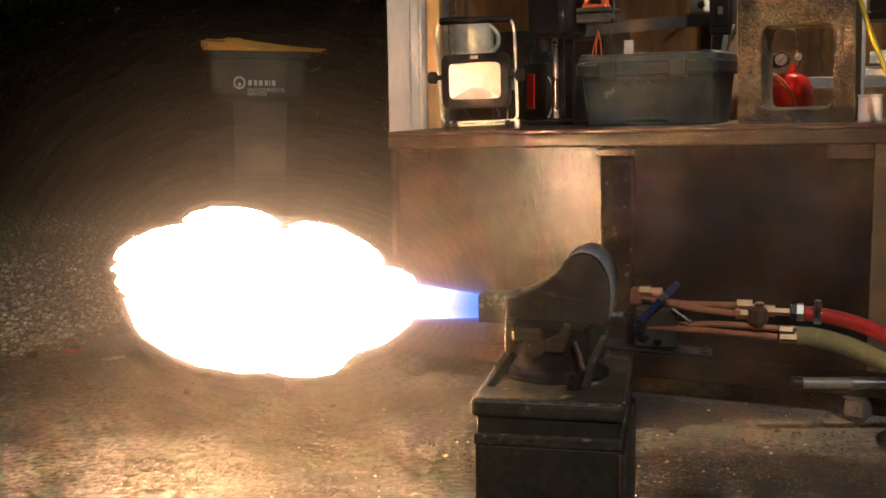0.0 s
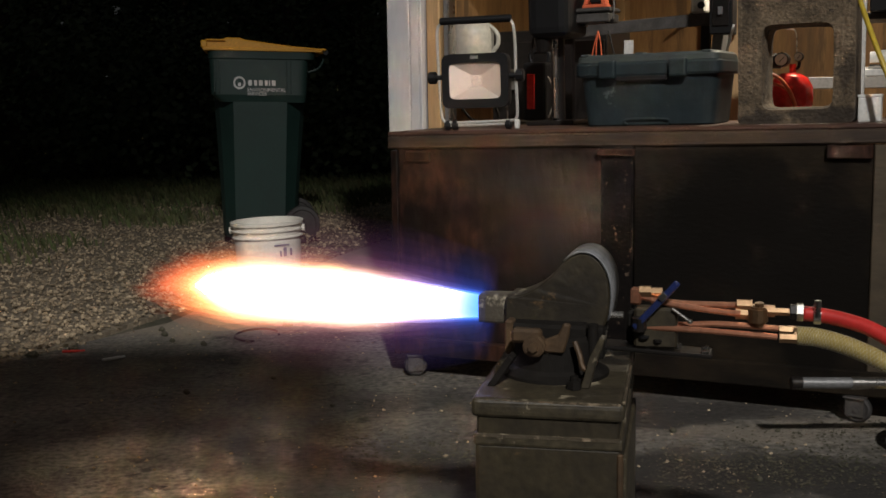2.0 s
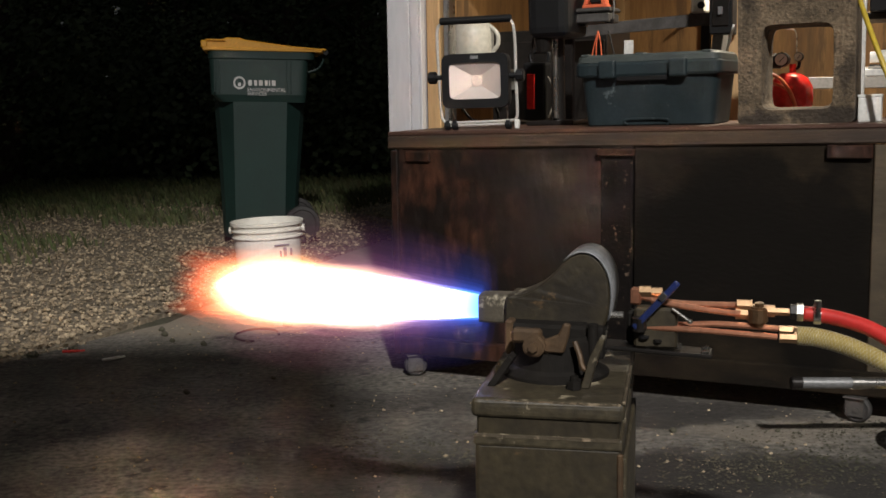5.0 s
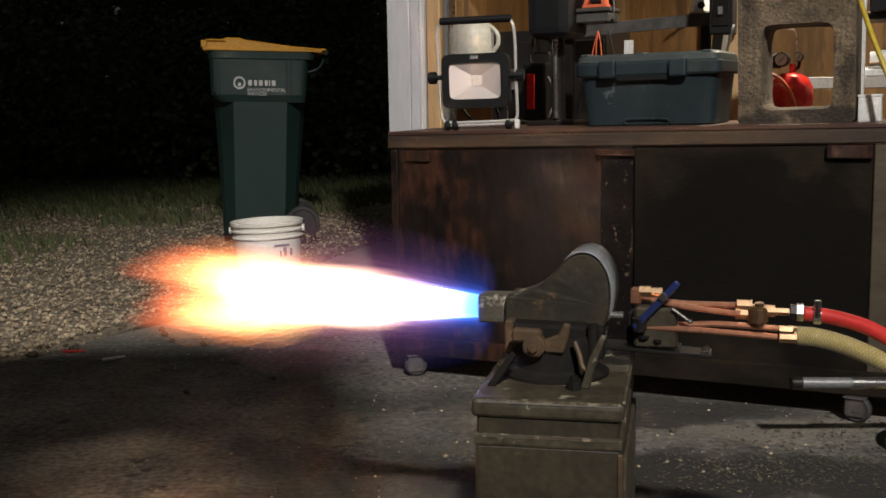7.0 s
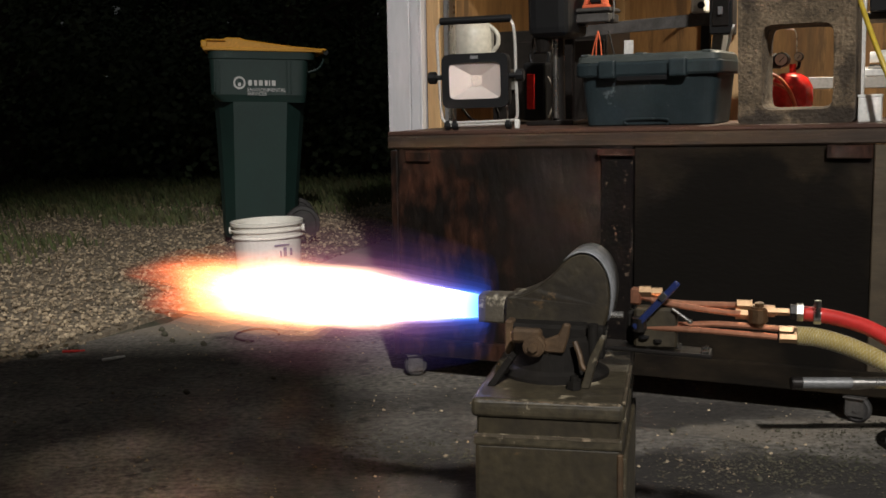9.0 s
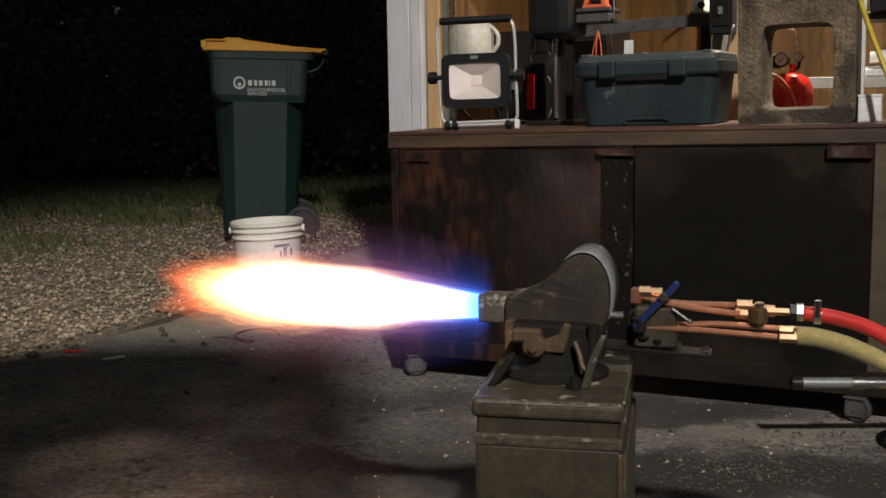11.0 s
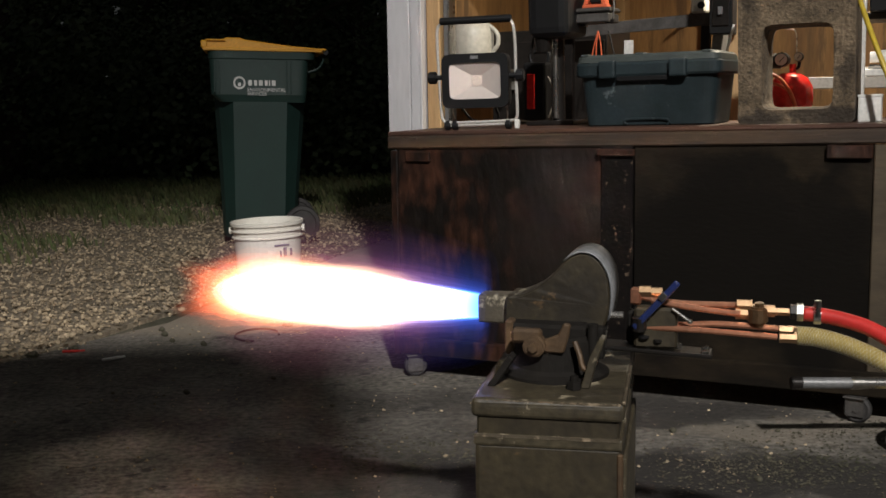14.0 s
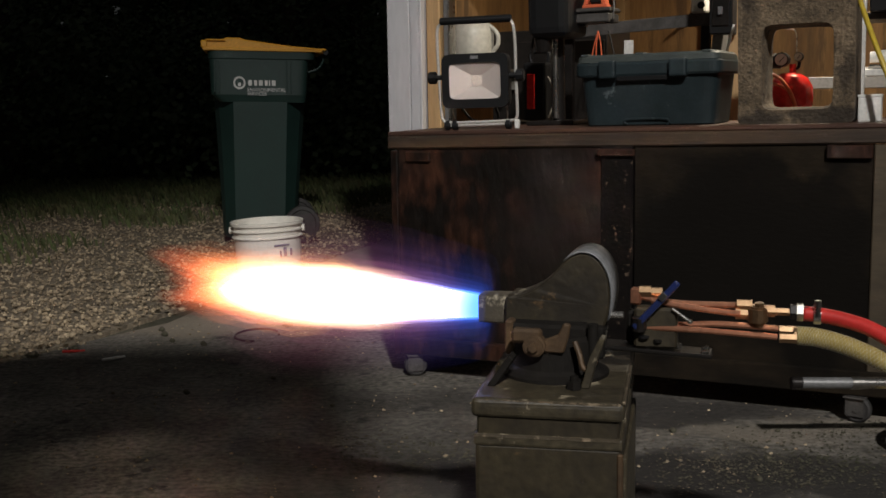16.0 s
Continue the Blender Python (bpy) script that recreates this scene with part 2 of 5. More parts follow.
BLUE = mat("blue_vinyl_grip", (0.015, 0.024, 0.10), (0.010, 0.017, 0.06), 0.3, scale=12, fine=120, bump=0.1)
RED_HOSE = mat("red_hose", (0.55, 0.035, 0.03), (0.42, 0.025, 0.02), 0.4, scale=8, fine=120, bump=0.12, depth=0.001)
RED = mat("red_enamel", (0.78, 0.035, 0.028), (0.70, 0.028, 0.022), 0.2, scale=4, fine=80, bump=0.03, coat=0.4)
CLEAR_HOSE = mat("yellowed_clear_hose", (0.42, 0.33, 0.12), (0.26, 0.19, 0.06), 0.14, coat=0.5, scale=8, fine=120, bump=0.1, depth=0.001)
BRAID = mat("white_braid", (0.50, 0.46, 0.32), (0.4, 0.36, 0.24), 0.4, scale=8, fine=150, bump=0.1)
YELLOW = mat("yellow_hose", (0.50, 0.36, 0.03), (0.38, 0.27, 0.03), 0.4, scale=8, fine=120, bump=0.1)
BIN_GREEN = mat("bin_green_plastic", (0.013, 0.036, 0.030), (0.009, 0.025, 0.021), 0.5, scale=3, fine=160, bump=0.12, depth=0.001)
BIN_YELLOW = mat("bin_yellow_plastic", (0.72, 0.36, 0.03), (0.60, 0.28, 0.025), 0.45, scale=4, fine=120, bump=0.1, depth=0.001)
PRINT_WHITE = mat("white_print", (0.62, 0.62, 0.60), (0.5, 0.5, 0.48), 0.5, scale=20, fine=120, bump=0.0)
BUCKET = mat("white_bucket_plastic", (0.80, 0.77, 0.70), (0.72, 0.68, 0.59), 0.4, scale=5, fine=90, bump=0.05, grit=(0.96, 1.03), dirt=((0.50, 0.44, 0.36), 9.0, 0.72))
PRINT_BLUE = mat("blue_print", (0.16, 0.15, 0.22), (0.26, 0.24, 0.28), 0.5, scale=30, fine=150, bump=0)
TUB = mat("blue_grey_plastic", (0.022, 0.033, 0.037), (0.011, 0.018, 0.020), 0.55, spec=0.22, scale=5, fine=110, bump=0.12, depth=0.001, dirt=((0.11, 0.13, 0.135), 14.0, 0.62))
TUB_LID = mat("faded_lid_plastic", (0.062, 0.072, 0.066), (0.036, 0.044, 0.043), 0.55, spec=0.25, scale=7, fine=110, bump=0.12, depth=0.001, dirt=((0.14, 0.15, 0.145), 12.0, 0.66))
BLOCK = mat("rough_concrete_block", (0.165, 0.120, 0.074), (0.08, 0.058, 0.035), 0.95, scale=12, fine=130, bump=0.9, depth=0.006, grit=(0.6, 1.35), dirt=((0.03, 0.022, 0.015), 24.0, 0.60))
BLOCK = blotched(BLOCK, [(-0.09, 0.012, 0.06, 0.022, 0.9, "xz"), (0.02, 0.02, 0.05, 0.018, 0.75, "xz"), (0.10, 0.015, 0.06, 0.03, 0.9, "xz"), (0.125, 0.13, 0.02, 0.05, 0.7, "xz"), (-0.11, 0.30, 0.02, 0.05, 0.5, "xz"), (0.0, 0.33, 0.07, 0.02, 0.6, "xz")], (0.022, 0.016, 0.011), 0.4, 0.015, 24.0)
MILK = mat("milky_plastic", (0.48, 0.46, 0.40), (0.40, 0.38, 0.32), 0.45, scale=6, fine=60, bump=0.1)
WHITE = mat("white_plastic", (0.70, 0.69, 0.66), (0.6, 0.59, 0.55), 0.45, scale=5, fine=90, bump=0.05)
ORANGE = mat("orange_plastic", (0.75, 0.16, 0.07), (0.6, 0.12, 0.05), 0.4, scale=8, fine=90, bump=0.1)
REFLECTOR = mat("lamp_reflector", (0.80, 0.72, 0.67), (0.77, 0.68, 0.62), 0.34, 0.45, scale=3, fine=60, bump=0.04, grit=(0.97, 1.02))
LED = mat("led_plate", (0.70, 0.60, 0.52), (0.62, 0.53, 0.46), 0.5, scale=9, fine=160, bump=0.1)
GREEN = mat("green_strip", (0.03, 0.16, 0.11), (0.1, 0.2, 0.16), 0.5, scale=60, fine=150, bump=0.1)
PINK = mat("pink_plastic", (0.6, 0.10, 0.25), (0.5, 0.08, 0.2), 0.4)


# ---- mesh helpers ----
def part(name, bm, material, parent=None, label="", smooth=False):
    """Link a bmesh as one mesh object, under a thing if one is given."""
    me = bpy.data.meshes.new(name)
    if smooth:
        for f in bm.faces:
            f.smooth = True
    bm.normal_update()
    bm.to_mesh(me)
    bm.free()
    me.materials.append(material)
    ob = new(name, me)
    if parent:
        ob.parent = parent
    return tagged(ob, label)


def thing(name, m, label, category, group="", kind=""):
    ob = new(name)
    ob.empty_display_size = 0.05
    ob.matrix_world = m
    return tagged(ob, label, category, group, kind)


def box(sx, sy, sz, at=(0, 0, 0), bevel=0.0, turn=(0, 0, 0), bm=None, seg=1):
    bm = bm or bmesh.new()
    v = bmesh.ops.create_cube(bm, size=1)["verts"]
    bmesh.ops.transform(bm, matrix=pose(*at, *turn) @ Matrix.Diagonal((sx, sy, sz, 1)), verts=v)
    if bevel:
        e = list({e for q in v for e in q.link_edges})
        bmesh.ops.bevel(bm, geom=e, offset=bevel, segments=seg, affect="EDGES", profile=0.6)
    return bm


def cyl(r, h, at=(0, 0, 0), turn=(0, 0, 0), r2=None, seg=24, bevel=0.0, bm=None):
    """A cylinder or cone about its local z."""
    bm = bm or bmesh.new()
    v = bmesh.ops.create_cone(bm, cap_ends=True, segments=seg, radius1=r, radius2=r if r2 is None else r2, depth=h)["verts"]
    if bevel:
        e = [e for e in {e for q in v for e in q.link_edges} if abs(e.verts[0].co.z - e.verts[1].co.z) < 1e-6]
        v = list({q for f in bmesh.ops.bevel(bm, geom=e, offset=bevel, segments=2, affect="EDGES")["faces"] for q in f.verts} | {q for q in v if q.is_valid})
    bmesh.ops.transform(bm, matrix=pose(*at, *turn), verts=v)
    return bm


def tube(points, r, seg=10, bm=None, closed=False, caps=True):
    """A round tube along points, smoothed by Catmull-Rom."""
    bm = bm or bmesh.new()
    pts = [Vector(p) for p in points]
    line = []
    n = len(pts)
    for i in range(n if closed else n - 1):
        p0 = pts[i - 1] if (i > 0 or closed) else pts[0]
        p1, p2 = pts[i], pts[(i + 1) % n]
        p3 = pts[(i + 2) % n] if (i + 2 < n or closed) else pts[-1]
        k = 6 if n > 2 else 1
        for j in range(k):
            t = j / k
            line.append(0.5 * ((2 * p1) + (p2 - p0) * t + (2 * p0 - 5 * p1 + 4 * p2 - p3) * t * t + (3 * p1 - p0 - 3 * p2 + p3) * t ** 3))
    if not closed:
        line.append(pts[-1])
    rings, side = [], None
    for i, p in enumerate(line):
        a = line[i - 1] if (i > 0 or closed) else p
        b = line[(i + 1) % len(line)] if (i + 1 < len(line) or closed) else p
        d = (b - a).normalized()
        if side is None:
            side = d.orthogonal().normalized()
        side = (side - d * side.dot(d)).normalized()
        up = d.cross(side)
        rings.append([bm.verts.new(p + r * (math.cos(q) * side + math.sin(q) * up)) for q in (2 * math.pi * s / seg for s in range(seg))])
    m = len(rings)
    for i in range(m if closed else m - 1):
        for s in range(seg):
            bm.faces.new((rings[i][s], rings[i][(s + 1) % seg], rings[(i + 1) % m][(s + 1) % seg], rings[(i + 1) % m][s]))
    if caps and not closed:
        bm.faces.new(rings[0][::-1])
        bm.faces.new(rings[-1])
    return bm


def lathe(profile, seg=32, bm=None):
    """A turned form about z from (radius, height) pairs."""
    bm = bm or bmesh.new()
    rings = [[bm.verts.new((r * math.cos(a), r * math.sin(a), z)) for a in (2 * math.pi * s / seg for s in range(seg))] for r, z in profile]
    for a, b in zip(rings, rings[1:]):
        for s in range(seg):
            bm.faces.new((a[s], a[(s + 1) % seg], b[(s + 1) % seg], b[s]))
    return bm


def loft(rings, caps=True, bm=None):
    bm = bm or bmesh.new()
    vs = [[bm.verts.new(p) for p in r] for r in rings]
    k = len(vs[0])
    for a, b in zip(vs, vs[1:]):
        for s in range(k):
            bm.faces.new((a[s], a[(s + 1) % k], b[(s + 1) % k], b[s]))
    if caps:
        bm.faces.new(vs[0][::-1])
        bm.faces.new(vs[-1])
    bmesh.ops.recalc_face_normals(bm, faces=bm.faces)
    return bm


def squircle(w, h, n=4.0, seg=32):
    out = []
    for s in range(seg):
        a = 2 * math.pi * (s + 0.5) / seg
        c, d = math.cos(a), math.sin(a)
        out.append((w / 2 * math.copysign(abs(c) ** (2 / n), c), h / 2 * math.copysign(abs(d) ** (2 / n), d)))
    return out


def prism(outline, depth, axis="y", at=(0, 0, 0), bevel=0.0):
    """A flat outline given thickness along y (outline in x, z) or z (outline in x, y)."""
    bm = bmesh.new()
    if axis == "y":
        ring = [[(x + at[0], at[1] + k, z + at[2]) for x, z in outline] for k in (-depth / 2, depth / 2)]
    else:
        ring = [[(x + at[0], y + at[1], at[2] + k) for x, y in outline] for k in (-depth / 2, depth / 2)]
    loft(ring, bm=bm)
    if bevel:
        bmesh.ops.bevel(bm, geom=list(bm.edges), offset=bevel, segments=1, affect="EDGES")
    return bm


def raw(name, verts, faces, material, parent=None, label=""):
    me = bpy.data.meshes.new(name)
    me.from_pydata([tuple(v) for v in verts], [], faces)
    me.materials.append(material)
    ob = new(name, me)
    if parent:
        ob.parent = parent
    return tagged(ob, label)


def roughen(bm, amount, scale, seed=0.0):
    bm.normal_update()
    for v in bm.verts:
        v.co += v.normal * amount * noise.noise(v.co * scale + Vector((seed, seed * 1.7, 0)))
    return bm


# ---- ground ----
def build_ground():
    bm = bmesh.new()
    bmesh.ops.create_grid(bm, x_segments=60, y_segments=60, size=60)
    for v in bm.verts:
        v.co.z = -0.035
    tagged(part("ground", bm, SOIL), "dark bare soil and thin grass in the yard", "ground", kind="structure")
    # concrete slab: its outer edge runs away beside the gravel
    outline = [(-2.3, -4), (-1.75, 2.2), (-1.45, 3.35), (-1.02, 4.05), (-0.46, 5.95), (-0.20, 6.75), (0.1, 7.6), (6, 7.6), (6, -4)]
    edge = []
    for (x0, y0), (x1, y1) in zip(outline, outline[1:] + outline[:1]):
        for k in range(12):
            t = k / 12
            p = Vector((x0 + (x1 - x0) * t, y0 + (y1 - y0) * t, 0))
            w = noise.noise(p * 3.1) * 0.02 if -2 < p.x < 0.2 else 0
            edge.append((p.x + w, p.y))
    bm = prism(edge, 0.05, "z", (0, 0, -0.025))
    tagged(part("pavement", bm, CONCRETE), "old grey concrete slab with dark stains and painted-on shade", "pavement", kind="structure")


def build_shade_wall():
    """One plain unseen wall added behind the camera, its outline cut to cast the shade on the slab."""
    bm = prism([(-6.0, 0.0), (-6.0, 1.1), (-1.35, 2.25), (-0.82, 2.71), (-0.51, 2.94), (0.25, 2.94), (0.25, 0.0)], 0.12, "y", (0, -0.56, 0))
    tagged(part("wall_shade", bm, DARKWALL), "unseen dark wall added behind the yard to shade the slab", "wall", kind="structure")


def build_gravel_bed():
    edge = [(slab_edge(y) + 0.02, y) for y in np.linspace(0.5, 8.6, 40)]
    outer = [(slab_edge(y) - 1.2 - 0.45 * y + 0.25 * math.sin(y * 3.1), y) for y in np.linspace(8.6, 0.5, 40)]
    tagged(part("gravel_bed", prism(edge + outer, 0.02, "z", (0, 0, -0.027)), GRAVEL_BED), "sandy compacted bed under the gravel", "gravel", kind="structure")


def slab_edge(y):
    xs = [(-4, -2.3), (2.2, -1.75), (3.35, -1.50), (3.86, -1.29), (4.35, -1.11), (4.52, -1.03), (5.55, -0.74), (6.47, -0.38), (7.6, 0.1), (9, 0.6)]
    return float(np.interp(y, [a for a, b in xs], [b for a, b in xs]))


def build_gravel():
    rnd = np.random.RandomState(4)
    g = (1 + 5 ** 0.5) / 2
    ico = np.array([(-1, g, 0), (1, g, 0), (-1, -g, 0), (1, -g, 0), (0, -1, g), (0, 1, g), (0, -1, -g), (0, 1, -g), (g, 0, -1), (g, 0, 1), (-g, 0, -1), (-g, 0, 1)]) / 1.9
    tri = [(0, 11, 5), (0, 5, 1), (0, 1, 7), (0, 7, 10), (0, 10, 11), (1, 5, 9), (5, 11, 4), (11, 10, 2), (10, 7, 6), (7, 1, 8),
           (3, 9, 4), (3, 4, 2), (3, 2, 6), (3, 6, 8), (3, 8, 9), (4, 9, 5), (2, 4, 11), (6, 2, 10), (8, 6, 7), (9, 8, 1)]
    verts, faces = [], []
    for i in range(36000):
        y = 2.4 + 6.6 * rnd.rand() ** 1.15
        reach = 0.2 + 0.42 * y
        x = slab_edge(y) + 0.01 - reach * rnd.rand() * 1.25
        if rnd.rand() < 0.012:
            x = slab_edge(y) + 0.15 * rnd.rand()
        s = 0.0036 + 0.0085 * rnd.rand() ** 3
        sc = s * (0.7 + 0.6 * rnd.rand(3))
        sc[2] *= 0.7
        a = rnd.rand() * 6.28
        p = ico * sc * (0.85 + 0.3 * rnd.rand(12, 1))
        c, d = math.cos(a), math.sin(a)
        on = x > slab_edge(y)
        heap = 0.065 * max(0, 1 - abs(y - 6.6) / 1.2) * max(0, 1 - abs(x - slab_edge(y) + 0.35) / 0.5)
        base = (0.0 if on else -0.018 + 0.014 * rnd.rand()) + heap
        k = len(verts)
        for q in p:
            verts.append((x + c * q[0] - d * q[1], y + d * q[0] + c * q[1], base + sc[2] * 0.6 + q[2]))
        faces += [(k + a_, k + b_, k + c_) for a_, b_, c_ in tri]
    tagged(raw("gravel", verts, faces, STONE), "pale loose gravel beside the concrete slab", "gravel", kind="stuff")


def build_grass():
    rnd = np.random.RandomState(5)
    verts, faces = [], []
    count = 0
    while count < 9000:
        y = 5.6 + 5.5 * rnd.rand()
        x = slab_edge(y) - 0.9 - 3.8 * rnd.rand()
        dens = noise.noise(Vector((x * 1.1, y * 1.4, 3.0))) + 0.25 * (y - 7.0)
        if dens < rnd.rand() * 0.5 - 0.1:
            continue
        count += 1
        h, a, w = 0.025 + 0.05 * rnd.rand(), rnd.rand() * 6.28, 0.004 + 0.003 * rnd.rand()
        lx, ly = math.cos(a) * h * 0.6, math.sin(a) * h * 0.6
        k = len(verts)
        verts += [(x - w, y, -0.03), (x + w, y, -0.03), (x + lx * 0.4 + w * 0.7, y + ly * 0.4, h * 0.6), (x + lx, y + ly, h)]
        faces += [(k, k + 1, k + 2), (k, k + 2, k + 3)]
    tagged(raw("grass", verts, faces, GRASS), "thin trampled grass at the edge of the gravel", "grass", kind="stuff")


def build_hedge():
    """Dark undergrowth along the far side of the yard."""
    rnd = random.Random(31)
    verts, faces = [], []
    for c in range(900):
        x, y = rnd.uniform(-9, 3.5), rnd.uniform(10.6, 13.5)
        top = 1.3 + 0.9 * noise.noise(Vector((x * 0.7, y * 0.5, 2)))
        z = rnd.random() ** 0.8 * max(top, 0.4)
        for l in range(26):
            p = Vector((x + rnd.gauss(0, 0.14), y + rnd.gauss(0, 0.14), max(0.0, z + rnd.gauss(0, 0.12))))
            d = Vector((rnd.gauss(0, 1), rnd.gauss(0, 1), rnd.gauss(0, 0.6))).normalized() * 0.085
            e = d.orthogonal().normalized() * 0.035
            k = len(verts)
            verts += [p, p + d * 0.5 + e, p + d, p + d * 0.5 - e]
            faces += [(k, k + 1, k + 2, k + 3)]
    tagged(raw("undergrowth", verts, faces, LEAF), "dark leafy undergrowth at the edge of the yard", "bushes", kind="stuff")


def build_far_wood():
    """The closed wood beyond the yard's trees: tall, thick foliage that shuts out the sky."""
    rnd = random.Random(47)
    verts, faces = [], []
    for c in range(20000):
        x, y = rnd.uniform(-13, 6), rnd.uniform(16.0, 19.0)
        z = 6.5 * rnd.random()
        p = Vector((x, y, z))
        d = Vector((rnd.gauss(0, 1), rnd.gauss(0, 0.5), rnd.gauss(0, 0.8))).normalized() * rnd.uniform(0.2, 0.45)
        e = d.cross(Vector((rnd.gauss(0, 0.4), 1, rnd.gauss(0, 0.4)))).normalized() * rnd.uniform(0.08, 0.16)
        k = len(verts)
        verts += [p, p + d * 0.5 + e, p + d, p + d * 0.5 - e]
        faces += [(k, k + 1, k + 2, k + 3)]
    tagged(raw("far_wood", verts, faces, LEAF), "dark closed wood behind the yard", "woods", kind="stuff")


def build_tree(x, y, h, seed):
    rnd = random.Random(seed)
    t = thing("tree", pose(x, y, -0.04), "dark leafy tree at the edge of the yard", "tree", "trees behind the yard")
    bm = tube([(0, 0, 0), (0.05, 0.03, h * 0.25), (-0.04, 0.05, h * 0.5), (0.02, 0, h * 0.8)], 0.12)
    for v in bm.verts:
        v.co.xy *= 1.25 - 0.95 * v.co.z / h
    for k in range(9):
        z, a = h * (0.15 + 0.07 * k), rnd.random() * 6.28
        r = h * (0.34 - 0.02 * k)
        tube([(0, 0, z), (math.cos(a) * r * 0.5, math.sin(a) * r * 0.5, z + 0.25), (math.cos(a) * r, math.sin(a) * r, z + 0.35)], 0.028, 6, bm)
    part("trunk", bm, BARK, t)
    verts, faces = [], []
    for c in range(120):
        a, z = rnd.random() * 6.28, h * (0.1 + 0.88 * rnd.random())
        r = h * 0.42 * math.sqrt(rnd.random()) * (1.15 - 0.8 * abs(z / h - 0.5))
        cx, cy = math.cos(a) * r, math.sin(a) * r
        for l in range(45):
            p = Vector((cx + rnd.gauss(0, 0.16), cy + rnd.gauss(0, 0.16), max(0.05, z + rnd.gauss(0, 0.13))))
            d = Vector((rnd.gauss(0, 1), rnd.gauss(0, 1), rnd.gauss(0, 0.6))).normalized() * 0.05
            e = d.orthogonal().normalized() * 0.02
            k = len(verts)
            verts += [p, p + d * 0.5 + e, p + d, p + d * 0.5 - e]
            faces += [(k, k + 1, k + 2, k + 3)]
    raw("crown", verts, faces, LEAF, t)


build_ground()
build_shade_wall()
build_gravel_bed()
build_gravel()
build_hedge()
build_far_wood()
build_grass()
for tx, ty, th, ts in ((-4.4, 11.5, 3.4, 1), (-2.9, 13.0, 4.2, 2), (-1.5, 11.8, 3.0, 3), (-0.2, 13.5, 4.0, 4), (-5.9, 13.0, 4.0, 5), (-3.7, 14.5, 4.6, 6), (-2.1, 14.8, 4.4, 7), (-0.9, 12.6, 3.6, 8), (-5.1, 14.6, 4.6, 9)):
    build_tree(tx, ty, th, ts)


# ---- shed behind the bench ----
SHED = pose(-0.147, 3.221, 0, 0, 0, -24.72)


def build_shed():
    def wall(name, bm, material, label, category="wall"):
        ob = part(name, bm, material)
        ob.matrix_world = SHED
        return tagged(ob, label, category, kind="structure")

    wall("wall_north", box(4.4, 0.05, 2.5, (1.75, 2.32, 1.2)), PLY, "warm plywood back wall inside the shed")
    wall("wall_west", box(0.05, 1.54, 2.5, (-0.34, 1.535, 1.2)), PLY, "plywood side wall inside the shed")
    wall("wall_east", box(0.05, 1.54, 2.5, (3.97, 1.535, 1.2)), PLY, "plywood side wall inside the shed")
    wall("ceiling", box(4.4, 1.75, 0.05, (1.75, 1.56, 2.40)), DARKWALL, "dark boarded shed ceiling", "ceiling")
    wall("floor", box(4.36, 1.54, 0.02, (1.75, 1.56, 0.011)), DARKWALL, "dark shed floor", "floor")
    # unseen header, brought down low to keep the yard light off the back wall
    wall("wall_south", box(4.4, 0.05, 0.86, (1.75, 0.78, 1.98)), WHITE_TRIM, "unseen white board above the shed opening, set low to shade the inside")
    t = thing("corner_trim", SHED, "white painted corner boards of the shed doorway", "door trim", kind="structure")
    part("board", box(0.088, 0.03, 1.75, (-0.331, 0.735, 1.525), 0.003), WHITE_TRIM, t)
    part("board", box(0.034, 0.03, 1.75, (-0.269, 0.738, 1.525), 0.003), WHITE_TRIM, t)
    part("board", box(0.009, 0.045, 2.4, (-0.2455, 0.742, 1.2), 0.002), WHITE_TRIM, t)
    part("stud", box(0.05, 0.09, 2.36, (-0.212, 0.80, 1.19), 0.003), STUD, t, "bare yellow pine stud")
    part("steel_track", box(0.018, 0.05, 2.36, (-0.172, 0.80, 1.19), 0.002), GREY_STEEL, t)
    part("steel_edge", box(0.006, 0.055, 2.36, (-0.158, 0.795, 1.19), 0.002), STEEL, t)
    s = thing("wall_stud", SHED, "bare pine stud standing behind the bench", "stud", kind="structure")
    part("stud", box(0.038, 0.09, 2.36, (0.825, 0.80, 1.19), 0.003), STUD, s)
    for px in (0.05, 0.45, 1.30, 1.75):
        b = thing("back_stud", SHED, "pine stud on the plywood back wall", "stud", "studs of the back wall", kind="structure")
        part("stud", box(0.045, 0.09, 2.36, (px, 2.245, 1.19), 0.003), STUD, b)


def build_shelf(x0, x1, y, z, depth, label, material, thick=0.022):
    t = thing("shelf", SHED, label, "shelf", "shed shelves")
    part("board", box(x1 - x0, depth, thick, ((x0 + x1) / 2, y, z), 0.002), material, t)
    for x in (x0 + 0.04, x1 - 0.04):
        part("bracket", box(0.02, depth * 0.9, 0.05, (x, y + 0.01, z - thick / 2 - 0.026), 0.002), GREY_STEEL, t)
    return t


build_shed()


# ---- rolling workbench ----
LEAN = Matrix.Translation((0, 0, 0.712)) @ pose(0, 0, 0, 0, -0.95, 0) @ Matrix.Translation((0, 0, -0.712))


